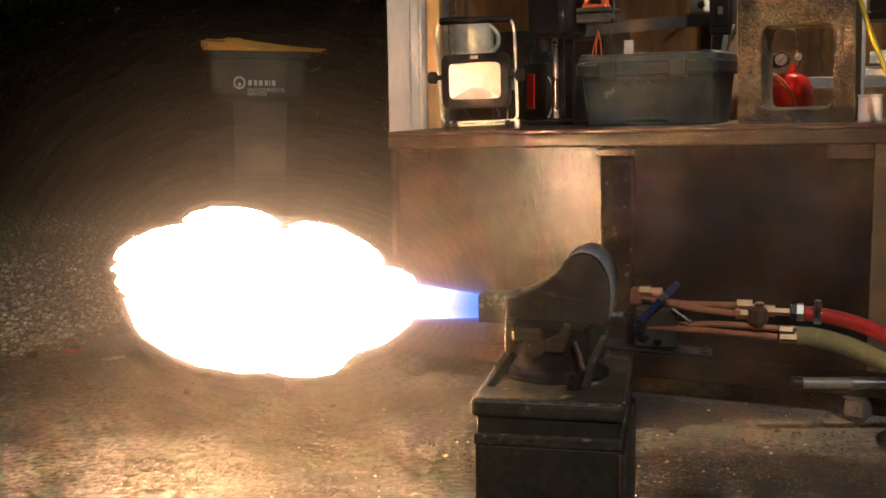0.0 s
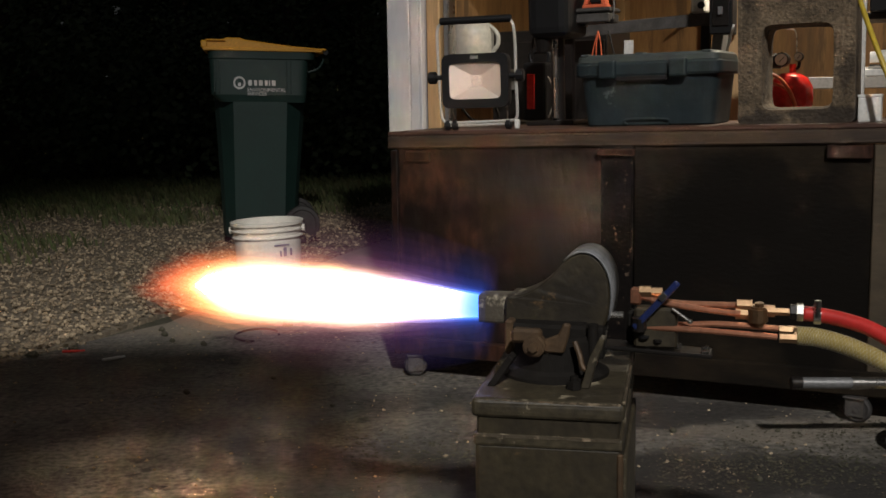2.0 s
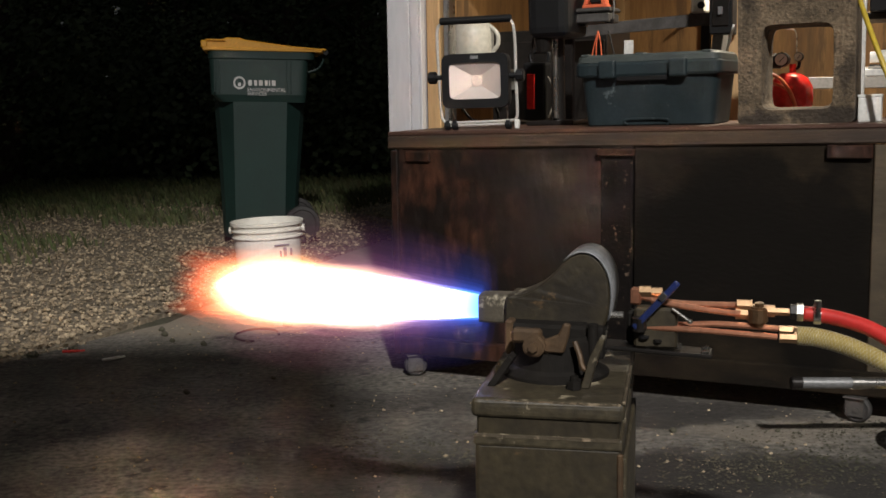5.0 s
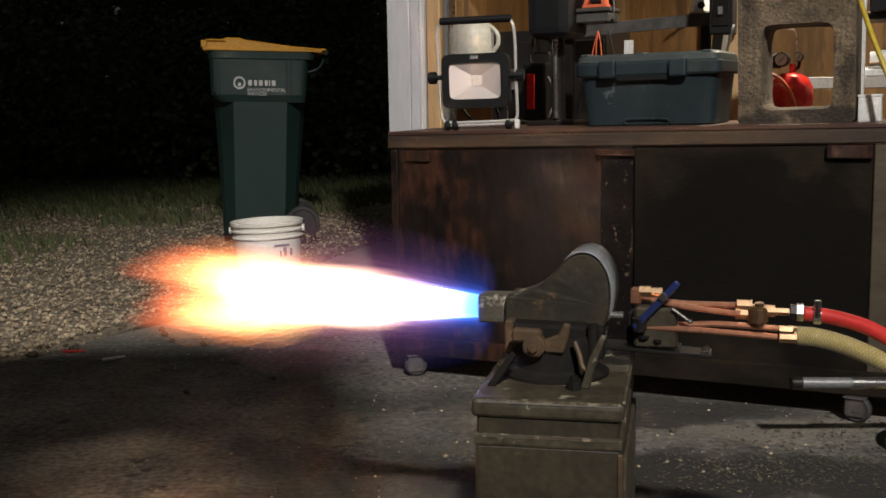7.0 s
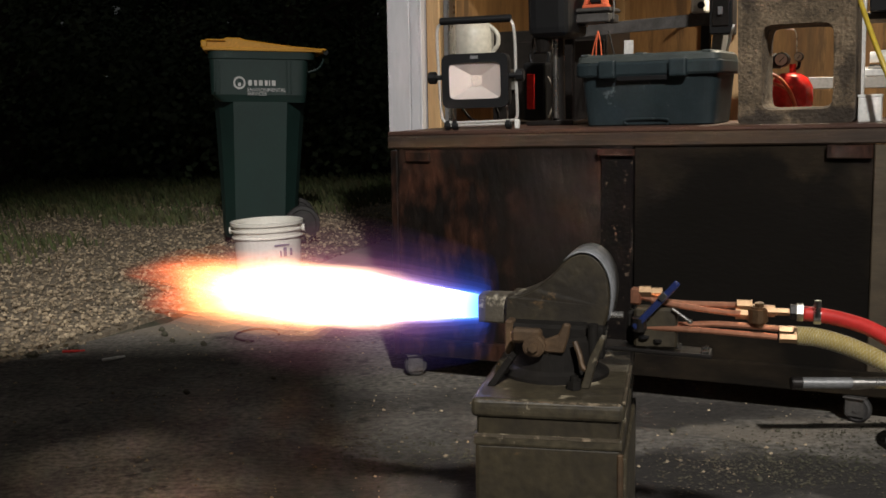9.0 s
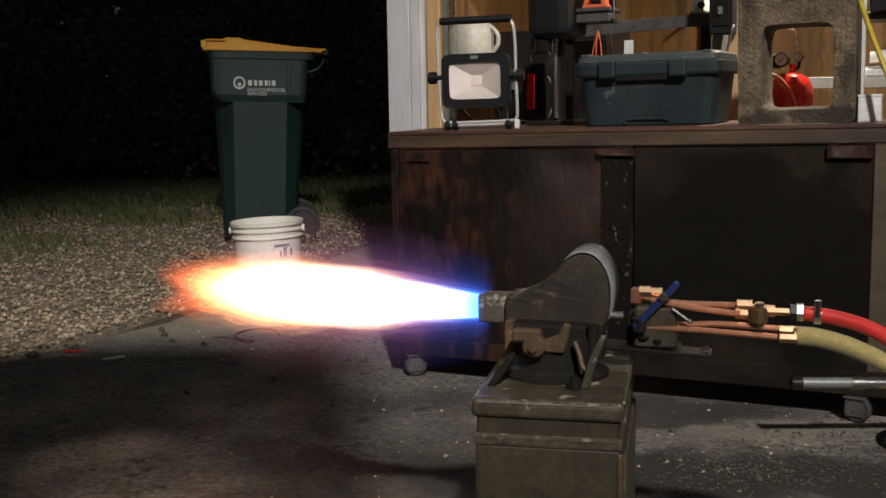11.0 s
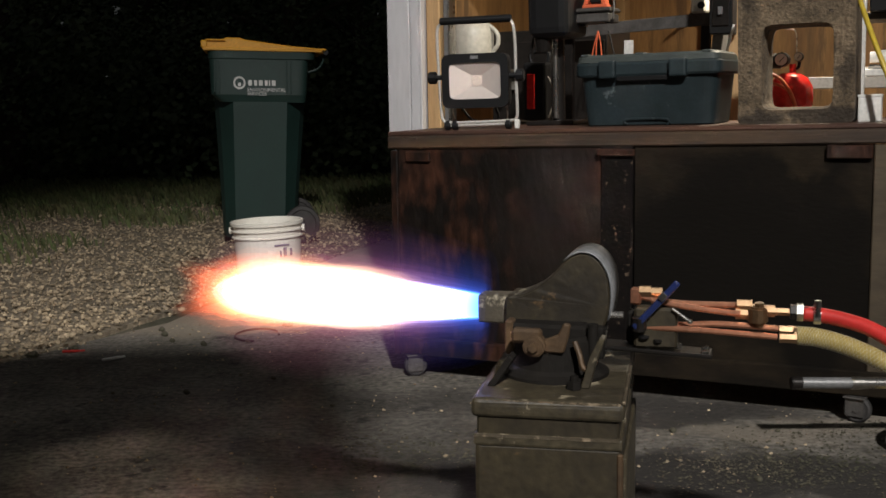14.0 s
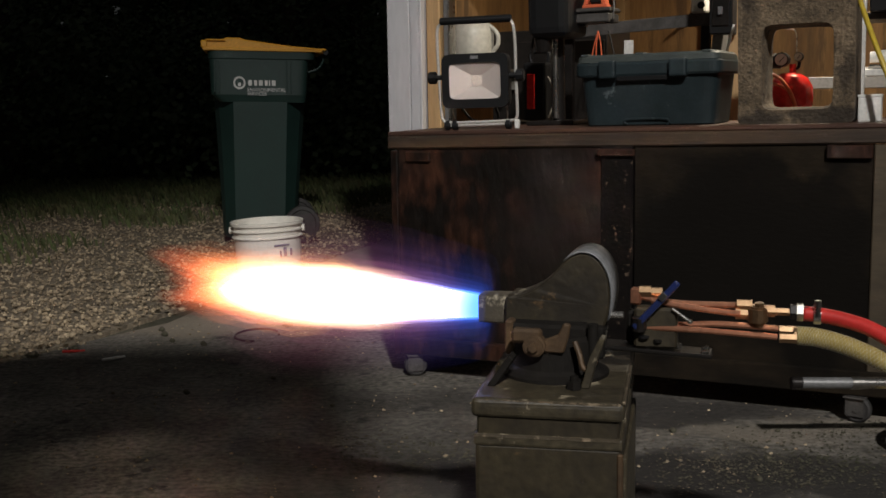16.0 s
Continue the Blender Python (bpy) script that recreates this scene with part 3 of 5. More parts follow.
def build_bench():
    def leaning(ob):
        ob.matrix_local = LEAN
        return ob

    t = thing("workbench", SHED, "sooty scorched timber workbench on castors", "workbench")
    leaning(part("tabletop", box(1.62, 0.56, 0.012, (0.80, 0.285, 0.706), 0.003), BENCH_TOP, t, "reddish-brown stained wooden top"))
    leaning(part("edge_board", roughen(box(1.62, 0.028, 0.036, (0.80, 0.016, 0.682), 0.004), 0.002, 14), BENCH_EDGE, t, "worn timber edge board"))
    part("front_panel", box(0.60, 0.016, 0.618, (0.32, 0.020, 0.375), 0.002), SCORCHED, t, "scorched reddish plywood panel")
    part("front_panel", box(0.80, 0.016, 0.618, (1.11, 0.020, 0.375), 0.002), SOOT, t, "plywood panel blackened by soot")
    part("post", roughen(box(0.085, 0.022, 0.612, (0.664, 0.014, 0.371), 0.003), 0.002, 40), FLAKED, t, "dark flaking painted post")
    part("stile", box(0.022, 0.030, 0.594, (0.011, 0.014, 0.362), 0.003), SCORCHED, t)
    part("stile", box(0.10, 0.024, 0.618, (1.345, 0.016, 0.374), 0.003), RAIL_WOOD, t, "bare tan timber upright")
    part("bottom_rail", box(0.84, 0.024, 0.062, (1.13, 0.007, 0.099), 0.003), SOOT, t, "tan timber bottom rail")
    part("bottom_rail", box(0.60, 0.022, 0.05, (0.32, 0.006, 0.095), 0.003), SCORCHED, t)
    part("cleat", box(0.075, 0.012, 0.028, (0.085, 0.006, 0.642), 0.002), SCORCHED, t)
    part("cleat", box(0.105, 0.018, 0.032, (1.240, 0.004, 0.666), 0.002), SCORCHED, t, "short dark reddish cleat")
    part("cleat", box(0.10, 0.014, 0.018, (0.664, -0.004, 0.660), 0.002), SCORCHED, t)
    part("side_panel", box(0.016, 0.52, 0.592, (-0.002, 0.30, 0.362)), SOOT_BLACK, t)
    part("side_panel", box(0.016, 0.52, 0.592, (1.60, 0.30, 0.362)), SOOT_BLACK, t)
    part("back_panel", box(1.58, 0.016, 0.592, (0.80, 0.556, 0.362)), SOOT_BLACK, t)
    part("bottom_board", box(1.58, 0.52, 0.016, (0.80, 0.29, 0.075)), SOOT_BLACK, t)
    for x, y, a in ((0.055, 0.02, 40), (1.275, 0.005, -12), (0.06, 0.48, 10), (1.54, 0.48, 0)):
        c = part("castor", box(0.052, 0.052, 0.004, (0, 0, 0.065), 0.001), CASTOR, t, "worn steel castor with a grey wheel")
        c.matrix_local = pose(x, y, 0, 0, 0, a)
        fork = box(0.044, 0.003, 0.05, (0, -0.015, 0.042), 0.0)
        box(0.044, 0.003, 0.05, (0, 0.015, 0.042), 0.0, bm=fork)
        part("fork", fork, CASTOR, c)
        wheel = lathe([(0.008, -0.011), (0.024, -0.010), (0.028, -0.011), (0.033, -0.008), (0.034, 0), (0.033, 0.008), (0.028, 0.011), (0.024, 0.010), (0.008, 0.011)], 24)
        bmesh.ops.transform(wheel, matrix=pose(0.004, 0, 0.034, 90), verts=wheel.verts)
        part("wheel", wheel, RUBBER, c, smooth=False)
        part("axle", cyl(0.006, 0.04, (0.004, 0, 0.034), (90, 0, 0), seg=8), CASTOR, c)
        hub = bmesh.new()
        for k in range(5):
            a2 = 2 * math.pi * k / 5
            cyl(0.0035, 0.026, (0.004 + 0.016 * math.cos(a2), 0, 0.034 + 0.016 * math.sin(a2)), (90, 0, 0), seg=6, bm=hub)
        part("hub_bosses", hub, CASTOR, c)
    return t


build_bench()
TOP = 0.712


def on_bench(x, y, z=TOP, turn=0.0):
    return SHED @ LEAN @ pose(x, y, z, 0, 0, turn)


# ---- things on the bench ----
def build_floodlight():
    t = thing("floodlight", on_bench(0.247, 0.07, TOP, 8), "black portable LED floodlight with a silver tube stand", "floodlight")
    hw = 0.093
    hx, hz = hw, 0.136
    ring = squircle(2 * hw, 0.150, 9, 40)
    body = loft([[(x, -0.010, z + hz) for x, z in ring], [(x, 0.012, z + hz) for x, z in ring], [(x * 0.8, 0.04, z * 0.8 + hz) for x, z in ring]])
    part("housing", body, BLACK, t, "black cast housing")
    frame_out, frame_in = squircle(0.190, 0.150, 9, 40), squircle(0.148, 0.100, 9, 40)
    fr = loft([[(x, -0.030, z + hz) for x, z in frame_in], [(x, -0.036, z + hz) for x, z in frame_in], [(x, -0.036, z + hz) for x, z in frame_out], [(x, -0.008, z + hz) for x, z in frame_out]], caps=False)
    part("bezel", fr, BLACK, t)
    bm = bmesh.new()
    o = [(-0.075, 0.051), (0.075, 0.051), (0.075, -0.051), (-0.075, -0.051)]
    i = [(-0.016, 0.016), (0.016, 0.016), (0.016, -0.016), (-0.016, -0.016)]
    vo = [bm.verts.new((x, -0.0325, z + hz)) for x, z in o]
    vi = [bm.verts.new((x, -0.0125, z + hz)) for x, z in i]
    for k in range(4):
        bm.faces.new((vo[k], vo[(k + 1) % 4], vi[(k + 1) % 4], vi[k]))
    bm.faces.new(vi)
    part("reflector", bm, REFLECTOR, t, "pale folded reflector plate")
    part("led", cyl(0.014, 0.0012, (0, -0.0135, hz), (90, 0, 0), seg=24), LED, t)
    part("rating_plate", box(0.022, 0.002, 0.009, (0, -0.0372, hz + 0.064), 0.0005), GREY_STEEL, t)
    part("stand", tube([(0.10, -0.012, 0.297), (0.107, -0.012, 0.283), (0.111, -0.012, 0.24), (0.112, -0.012, 0.14), (0.114, -0.012, 0.05), (0.110, -0.012, 0.030), (0.095, -0.012, 0.024), (0, -0.012, 0.022),
                        (-0.085, -0.012, 0.022), (-0.100, -0.012, 0.030), (-0.105, -0.012, 0.05), (-0.109, -0.012, 0.14), (-0.112, -0.012, 0.24), (-0.110, -0.012, 0.283), (-0.10, -0.012, 0.297)], 0.0042), SILVER, t, "silver tube stand")
    part("stand_foot", tube([(0.095, -0.01, 0.015), (0, -0.012, 0.014), (-0.085, -0.01, 0.013)], 0.0035, 8), SILVER, t)
    part("handle", cyl(0.0105, 0.205, (0, -0.012, 0.303), (0, 90, 0), seg=16, bevel=0.002), BLACK, t, "black foam handle")
    for x in (-0.128, 0.124):
        part("knob", cyl(0.018, 0.022, (x, -0.012, hz + 0.012), (0, 90, 0), seg=10, bevel=0.003), BLACK, t)
        part("pivot", cyl(0.008, 0.03, (x * 0.88, -0.012, hz + 0.012), (0, 90, 0), seg=10), BLACK, t)
    for x in (-0.088, -0.066, 0.088):
        part("foot", cyl(0.014, 0.018, (x, -0.008, 0.014), (0, 90, 0), seg=14, bevel=0.003), BLACK, t)
    part("foot_cap", box(0.012, 0.02, 0.025, (0.112, -0.008, 0.014), 0.002), WHITE, t)
    part("cable", tube([(0.03, 0.03, 0.09), (0.05, 0.03, 0.03), (0.02, 0.03, 0.018), (-0.03, 0.03, 0.03), (-0.06, 0.03, 0.07)], 0.004, 8), BLACK, t)
    part("stay", tube([(0.078, 0.02, 0.012), (0.083, 0.0, 0.07)], 0.002, 6), STEEL, t)
    part("stay", tube([(-0.075, 0.02, 0.012), (-0.078, 0.0, 0.07)], 0.002, 6), STEEL, t)
    return t


def build_tub():
    t = thing("storage_tub", on_bench(0.703, 0.30) @ Matrix.Diagonal((0.925, 1, 0.95, 1)), "blue-grey scuffed plastic storage tub with a lid", "storage tub")
    rings = []
    for z, w, d in ((0, 0.375, 0.25), (0.004, 0.385, 0.26), (0.06, 0.396, 0.27), (0.128, 0.408, 0.282), (0.142, 0.412, 0.286)):
        rings.append([(x, y, z) for x, y in squircle(w, d, 10, 40)])
    part("tub_body", loft(rings), TUB, t)
    rings = [[(x, y, z) for x, y in squircle(w, d, 12, 40)] for z, w, d in ((0.142, 0.430, 0.304), (0.148, 0.436, 0.310), (0.176, 0.436, 0.310), (0.182, 0.430, 0.304))]
    part("lid_rim", loft(rings), TUB, t)
    rings = [[(x, y, z) for x, y in squircle(w, d, 12, 40)] for z, w, d in ((0.183, 0.428, 0.302), (0.198, 0.424, 0.298), (0.205, 0.408, 0.282))]
    part("lid", loft(rings), TUB_LID, t, "faded grey-green ribbed lid")
    for x in (-0.110, 0.098):
        part("latch", box(0.050, 0.024, 0.050, (x, -0.162, 0.162), 0.006, seg=2), TUB, t)
    for x in (-0.185, -0.02, 0.175):
        part("lid_rib", box(0.024, 0.29, 0.008, (x, 0, 0.204), 0.002), TUB_LID, t)
    part("handle_recess", box(0.15, 0.008, 0.014, (-0.01, -0.153, 0.135), 0.002), BLACK, t)
    part("moulded_bar", tube([(-0.06, -0.134, 0.004), (-0.06, -0.136, 0.018), (0.055, -0.136, 0.018), (0.06, -0.134, 0.002)], 0.004, 8), TUB, t)
    return t


def build_block():
    """A hollow concrete block stood on end: one rectangular hole runs right through it."""
    t = thing("concrete_block", on_bench(1.098, 0.195), "rough brown hollow concrete block standing on the bench", "concrete block")
    out = squircle(0.283, 0.40, 30, 180)
    hole = [(x + 0.004, z) for x, z in squircle(0.174, 0.214, 9, 180)]
    z0, hz = 0.200, 0.142
    layers = [-0.095 + 0.19 * k / 20 for k in range(21)]
    steps = [k / 24 for k in range(1, 24)]

    def web(k, y):
        return [(hx + (ox - hx) * k, y, hz + h_ + (z0 + oz - hz - h_) * k) for (hx, h_), (ox, oz) in zip(hole, out)]
    rings = [[(x, layers[0], z + hz) for x, z in hole]]
    rings += [web(k, layers[0]) for k in steps]
    rings += [[(x, y, z + z0) for x, z in out] for y in layers]
    rings += [web(k, layers[-1]) for k in reversed(steps)]
    rings += [[(x * s, y, z * s + hz) for x, z in hole] for y, s in zip(reversed(layers), [1 - 0.05 * math.sin(math.pi * k / 20) for k in range(21)])]
    bm = loft(rings, caps=False)
    bmesh.ops.remove_doubles(bm, verts=bm.verts, dist=1e-5)
    bmesh.ops.recalc_face_normals(bm, faces=bm.faces)
    roughen(bm, 0.0022, 30)
    roughen(bm, 0.0014, 62, 5)
    for v in bm.verts:
        v.co.z = max(v.co.z, 0.0)
    part("block", bm, BLOCK, t)
    return t


def build_bench_clutter():
    t = thing("white_box", on_bench(1.272, 0.16), "small white plastic box beside the block", "box")
    part("box_body", box(0.055, 0.05, 0.062, (0, 0, 0.031), 0.004, seg=2), WHITE, t)
    part("box_lid", box(0.058, 0.053, 0.008, (0, 0, 0.064), 0.002), WHITE, t)
    # milky jug behind the floodlight
    t = thing("plastic_jug", SHED @ pose(-0.155, 0.98, 0.90), "milky white plastic jug on a shelf", "jug")
    part("jug_body", lathe([(0.0, 0), (0.070, 0.0), (0.075, 0.01), (0.075, 0.13), (0.066, 0.165), (0.040, 0.178), (0.036, 0.19)], 24), MILK, t, smooth=True)
    part("jug_handle", tube([(0.070, 0, 0.06), (0.096, 0, 0.09), (0.094, 0, 0.13), (0.062, 0, 0.16)], 0.008, 8), MILK, t)
    build_shelf(-0.30, 0.02, 1.0, 0.889, 0.2, "dark board shelf by the doorway", DARKWALL)
    # black and red power pack on a shelf
    t = thing("jump_starter", SHED @ pose(0.13, 0.90, 0.72), "black and red battery power pack", "power pack")
    part("case", box(0.085, 0.11, 0.20, (0, 0, 0.10), 0.010, seg=2), BLACK, t)
    part("red_panel", box(0.028, 0.006, 0.12, (-0.012, -0.057, 0.10), 0.002), RED, t)
    part("grip", tube([(-0.03, 0, 0.20), (-0.03, 0, 0.235), (0.03, 0, 0.235), (0.03, 0, 0.20)], 0.008, 8), BLACK, t)
    part("lead", tube([(0.045, -0.04, 0.15), (0.062, -0.05, 0.12), (0.066, -0.05, 0.06), (0.05, -0.05, 0.01)], 0.0025, 6), WHITE, t)
    build_shelf(0.0, 0.78, 0.93, 0.708, 0.26, "low dark shelf behind the bench", DARKWALL)
    t = thing("black_cabinet", SHED @ pose(0.11, 1.20, 0.02), "black steel cabinet inside the shed", "cabinet")
    part("case", box(0.44, 0.30, 1.02, (0, 0, 0.51), 0.004), BLACK_STEEL, t)
    part("door", box(0.21, 0.012, 0.98, (-0.108, -0.157, 0.49), 0.003), BLACK_STEEL, t)
    part("door", box(0.21, 0.012, 0.98, (0.108, -0.157, 0.49), 0.003), BLACK_STEEL, t)
    # pillar drill
    t = thing("pillar_drill", on_bench(0.350, 0.46), "black pillar drill with a polished column", "drill press")
    part("base", box(0.15, 0.17, 0.014, (0, 0, 0.007), 0.003), BLACK_STEEL, t)
    part("column", cyl(0.021, 0.40, (0, 0, 0.21), seg=28), BLACK_STEEL, t, "dark polished column")
    # thin bright rod in the column's front draws its highlight
    part("column_glint", cyl(0.0085, 0.36, (0.0, -0.022, 0.20), seg=16), STEEL, t, "bright steel rod set on the column as its highlight")
    part("head", roughen(box(0.13, 0.2, 0.17, (0.01, -0.02, 0.345), 0.03, seg=3), 0.003, 20), BLACK, t)
    part("chuck", cyl(0.022, 0.05, (-0.02, -0.07, 0.245), seg=16, r2=0.03), BLACK_STEEL, t)
    part("drill_table", box(0.115, 0.11, 0.026, (0.115, 0.02, 0.315), 0.003), CASTOR, t)
    part("drill_table_edge", box(0.125, 0.115, 0.012, (0.115, 0.02, 0.339), 0.003), CASTOR, t)
    part("table_arm", box(0.09, 0.04, 0.03, (0.045, 0.02, 0.31), 0.004), BLACK_STEEL, t)
    part("lever", tube([(-0.045, -0.05, 0.30), (-0.058, -0.06, 0.25), (-0.06, -0.06, 0.20)], 0.004, 6), BLACK_STEEL, t)
    t = thing("orange_tool", on_bench(0.472, 0.47, TOP + 0.346), "orange and black hand tool on the drill table", "hand tool")
    part("base", box(0.075, 0.05, 0.010, (0, 0, 0.005), 0.002), ORANGE, t)
    part("frame", prism([(-0.034, 0.01), (-0.024, 0.06), (0.024, 0.06), (0.034, 0.01), (0.022, 0.012), (0.016, 0.046), (-0.016, 0.046), (-0.022, 0.012)], 0.04), ORANGE, t)
    part("motor", box(0.034, 0.036, 0.032, (0, 0, 0.028), 0.006), BLACK, t)
    t = thing("clamp", on_bench(0.527, 0.45, TOP + 0.30), "small steel clamp hooked on the drill table", "clamp")
    part("clamp_bar", tube([(0, 0, 0.0), (0.004, 0, 0.03), (0.004, 0, 0.075), (-0.002, 0, 0.085)], 0.004, 8), STEEL, t)
    part("clamp_jaw", box(0.03, 0.012, 0.012, (-0.01, 0, 0.004), 0.002), BLACK_STEEL, t)
    # long grey steel bar across the shed
    t = thing("steel_angle", SHED @ pose(0.46, 0.92, 1.034, 0, -3.2, 0), "long dull steel bar across the shed", "steel bar")
    part("flange", box(0.56, 0.05, 0.005, (0, 0.02, 0.018), 0.001), CASTOR, t)
    part("web", box(0.56, 0.005, 0.040, (0, -0.004, 0.0), 0.001), CASTOR, t)
    t = thing("bar_post", SHED @ pose(0.46, 0.96, 0.719), "dark steel post under the steel bar", "post")
    part("post", box(0.03, 0.03, 0.29, (-0.24, 0, 0.145), 0.002), BLACK_STEEL, t)
    part("post", box(0.03, 0.03, 0.31, (0.235, 0, 0.155), 0.002), BLACK_STEEL, t)
    # cords and card
    t = thing("hanging_cords", SHED @ pose(0.36, 0.84, 0.722), "looped orange cord hanging over the bar", "cord")
    for a, b in ((-0.032, 0.0), (-0.008, -0.003), (0.012, 0.004)):
        part("strand", tube([(a, 0, 0.16), (a * 0.5 + b, 0.0, 0.24), (0, 0, 0.296)], 0.0022, 6), ORANGE, t)
    part("strand", tube([(-0.032, 0, 0.16), (-0.035, 0.01, 0.08), (-0.03, 0.02, 0.0)], 0.0022, 6), ORANGE, t)
    t = thing("black_cable", SHED @ pose(0.395, 0.84, 0.722), "black cable hanging over the bar", "cable")
    part("cable", tube([(0.035, 0, 0.0), (0.03, 0, 0.16), (0.012, 0, 0.25), (0, 0, 0.295)], 0.003, 6), BLACK, t)
    t = thing("white_card", SHED @ pose(0.435, 0.95, 0.719), "white card standing by the plywood wall", "card")
    part("card", box(0.032, 0.004, 0.27, (0, 0, 0.135)), WHITE, t)
    t = thing("wall_cable", SHED @ pose(0.62, 2.16, 0.0), "black cable looped along the plywood wall", "cable")
    part("cable", tube([(-0.30, 0, 1.10), (-0.20, 0, 1.16), (-0.08, 0, 1.10), (0.04, 0, 1.14), (0.14, 0, 1.22), (0.22, 0, 1.16)], 0.006, 8), BLACK, t)
    part("staple", box(0.02, 0.03, 0.02, (0.14, 0.02, 1.22)), BLACK, t)
    # leaning board, green strip and black unit
    t = thing("leaning_panel", SHED @ pose(0.725, 0.99, 0.72, 0, 7, 0), "grey sheet leaning behind the tub", "panel")
    part("sheet", box(0.034, 0.30, 0.42, (0, 0, 0.22), 0.002), GREY_STEEL, t)
    t = thing("green_strip", SHED @ pose(0.765, 0.93, 0.72, 0, 1.5, 0), "green slotted strip leaning by the stud", "strip")
    part("strip", box(0.014, 0.01, 0.40, (0, 0, 0.2), 0.001), GREEN, t)
    t = thing("black_unit", SHED @ pose(0.80, 0.70, 0.985), "black electrical box screwed to the stud", "electrical box")
    part("case", box(0.07, 0.08, 0.30, (0, 0, 0.15), 0.004), BLACK, t)
    part("cover", box(0.05, 0.006, 0.09, (0, -0.043, 0.07), 0.002), BLACK_STEEL, t)
    part("switch", box(0.014, 0.012, 0.025, (0, -0.05, 0.07), 0.002), GREY_STEEL, t)
    t = thing("white_rod", SHED @ pose(0.80, 0.48, 0.712, 0, 14, 0), "thin white rod leaning on the stud", "rod")
    part("rod", cyl(0.0035, 0.30, (0, 0, 0.15), seg=10), WHITE, t)
    t = thing("white_appliance", SHED @ pose(0.70, 0.93, 1.062), "white plastic box on the steel bar", "box")
    part("case", box(0.05, 0.06, 0.09, (-0.02, 0, 0.05), 0.006), WHITE, t)
    part("dial", cyl(0.012, 0.006, (-0.01, -0.032, 0.03), (90, 0, 0), seg=14), BLACK, t)


def build_pressure_tank():
    t = thing("pressure_tank", SHED @ pose(1.015, 0.62, 0.719), "glossy red pressure tank with gauges and a hose", "pressure tank")
    part("shell", lathe([(0.0, 0.004), (0.045, 0.006), (0.063, 0.03), (0.067, 0.07), (0.064, 0.105), (0.050, 0.130), (0.028, 0.143), (0.0, 0.146)], 32), RED, t, "glossy red tank", smooth=True)
    part("foot_ring", lathe([(0.04, 0), (0.048, 0), (0.048, 0.01), (0.04, 0.01), (0.04, 0)], 24), BLACK_STEEL, t)
    part("neck", cyl(0.010, 0.03, (0.006, 0, 0.155), seg=12), RED, t)
    part("valve", tube([(0.006, 0, 0.155), (0.022, -0.002, 0.16), (0.024, -0.002, 0.182)], 0.005, 8), BLACK_STEEL, t)
    for x, y, z, r, d in ((-0.022, -0.02, 0.183, 0.021, 0.05), (0.026, -0.03, 0.190, 0.0135, 0.022)):
        g = part("gauge", cyl(r, d, (x, y, z), (90, 0, 0), seg=20, bevel=0.002), BLACK, t, "round gauge with a white face")
        part("face", cyl(r * 0.82, 0.002, (x, y - d / 2 - 0.0012, z), (90, 0, 0), seg=20), WHITE, g)
        part("needle", box(0.0016, 0.0012, r, (x + 0.002, y - d / 2 - 0.003, z), turn=(0, 40, 0)), BLACK, g)
    part("gauge_body", cyl(0.023, 0.05, (-0.05, 0.01, 0.180), (0, 90, 0), seg=18, bevel=0.003), BLACK_STEEL, t)
    part("bail", tube([(-0.06, 0, 0.20), (-0.045, 0, 0.27), (-0.01, 0, 0.272), (0.012, 0, 0.262), (0.016, 0, 0.20)], 0.0018, 6), STEEL, t)
    part("air_hose", tube([(-0.085, -0.06, 0.145), (-0.03, -0.075, 0.135), (0.01, -0.078, 0.09), (0.035, -0.075, 0.02), (0.04, -0.07, 0.004)], 0.0055, 8), ORANGE, t, "coiled orange air hose")
    part("air_hose", tube([(-0.085, -0.058, 0.110), (-0.03, -0.07, 0.112), (0.012, -0.074, 0.085), (0.03, -0.076, 0.03)], 0.0045, 8), ORANGE, t)
    t = thing("black_case", SHED @ pose(0.962, 0.52, TOP), "small black case beside the tank", "case")
    part("case", box(0.065, 0.05, 0.05, (0, 0, 0.025), 0.004), BLACK, t)
    build_shelf(0.86, 1.9, 0.85, 0.708, 0.30, "dark shelf carrying the pressure tank", DARKWALL)
    build_shelf(0.9, 1.45, 1.40, 0.835, 0.25, "grey painted shelf inside the shed", GREY_STEEL, 0.04)
    t = thing("black_bottle", SHED @ pose(1.23, 1.33, 0.856), "black cylinder lying on the grey shelf", "cylinder")
    part("bottle", cyl(0.020, 0.10, (0, 0, 0.02), (0, 90, 0), seg=16, bevel=0.004), BLACK, t)
    part("cap", cyl(0.012, 0.02, (-0.06, 0, 0.02), (0, 90, 0), seg=12), GREY_STEEL, t)


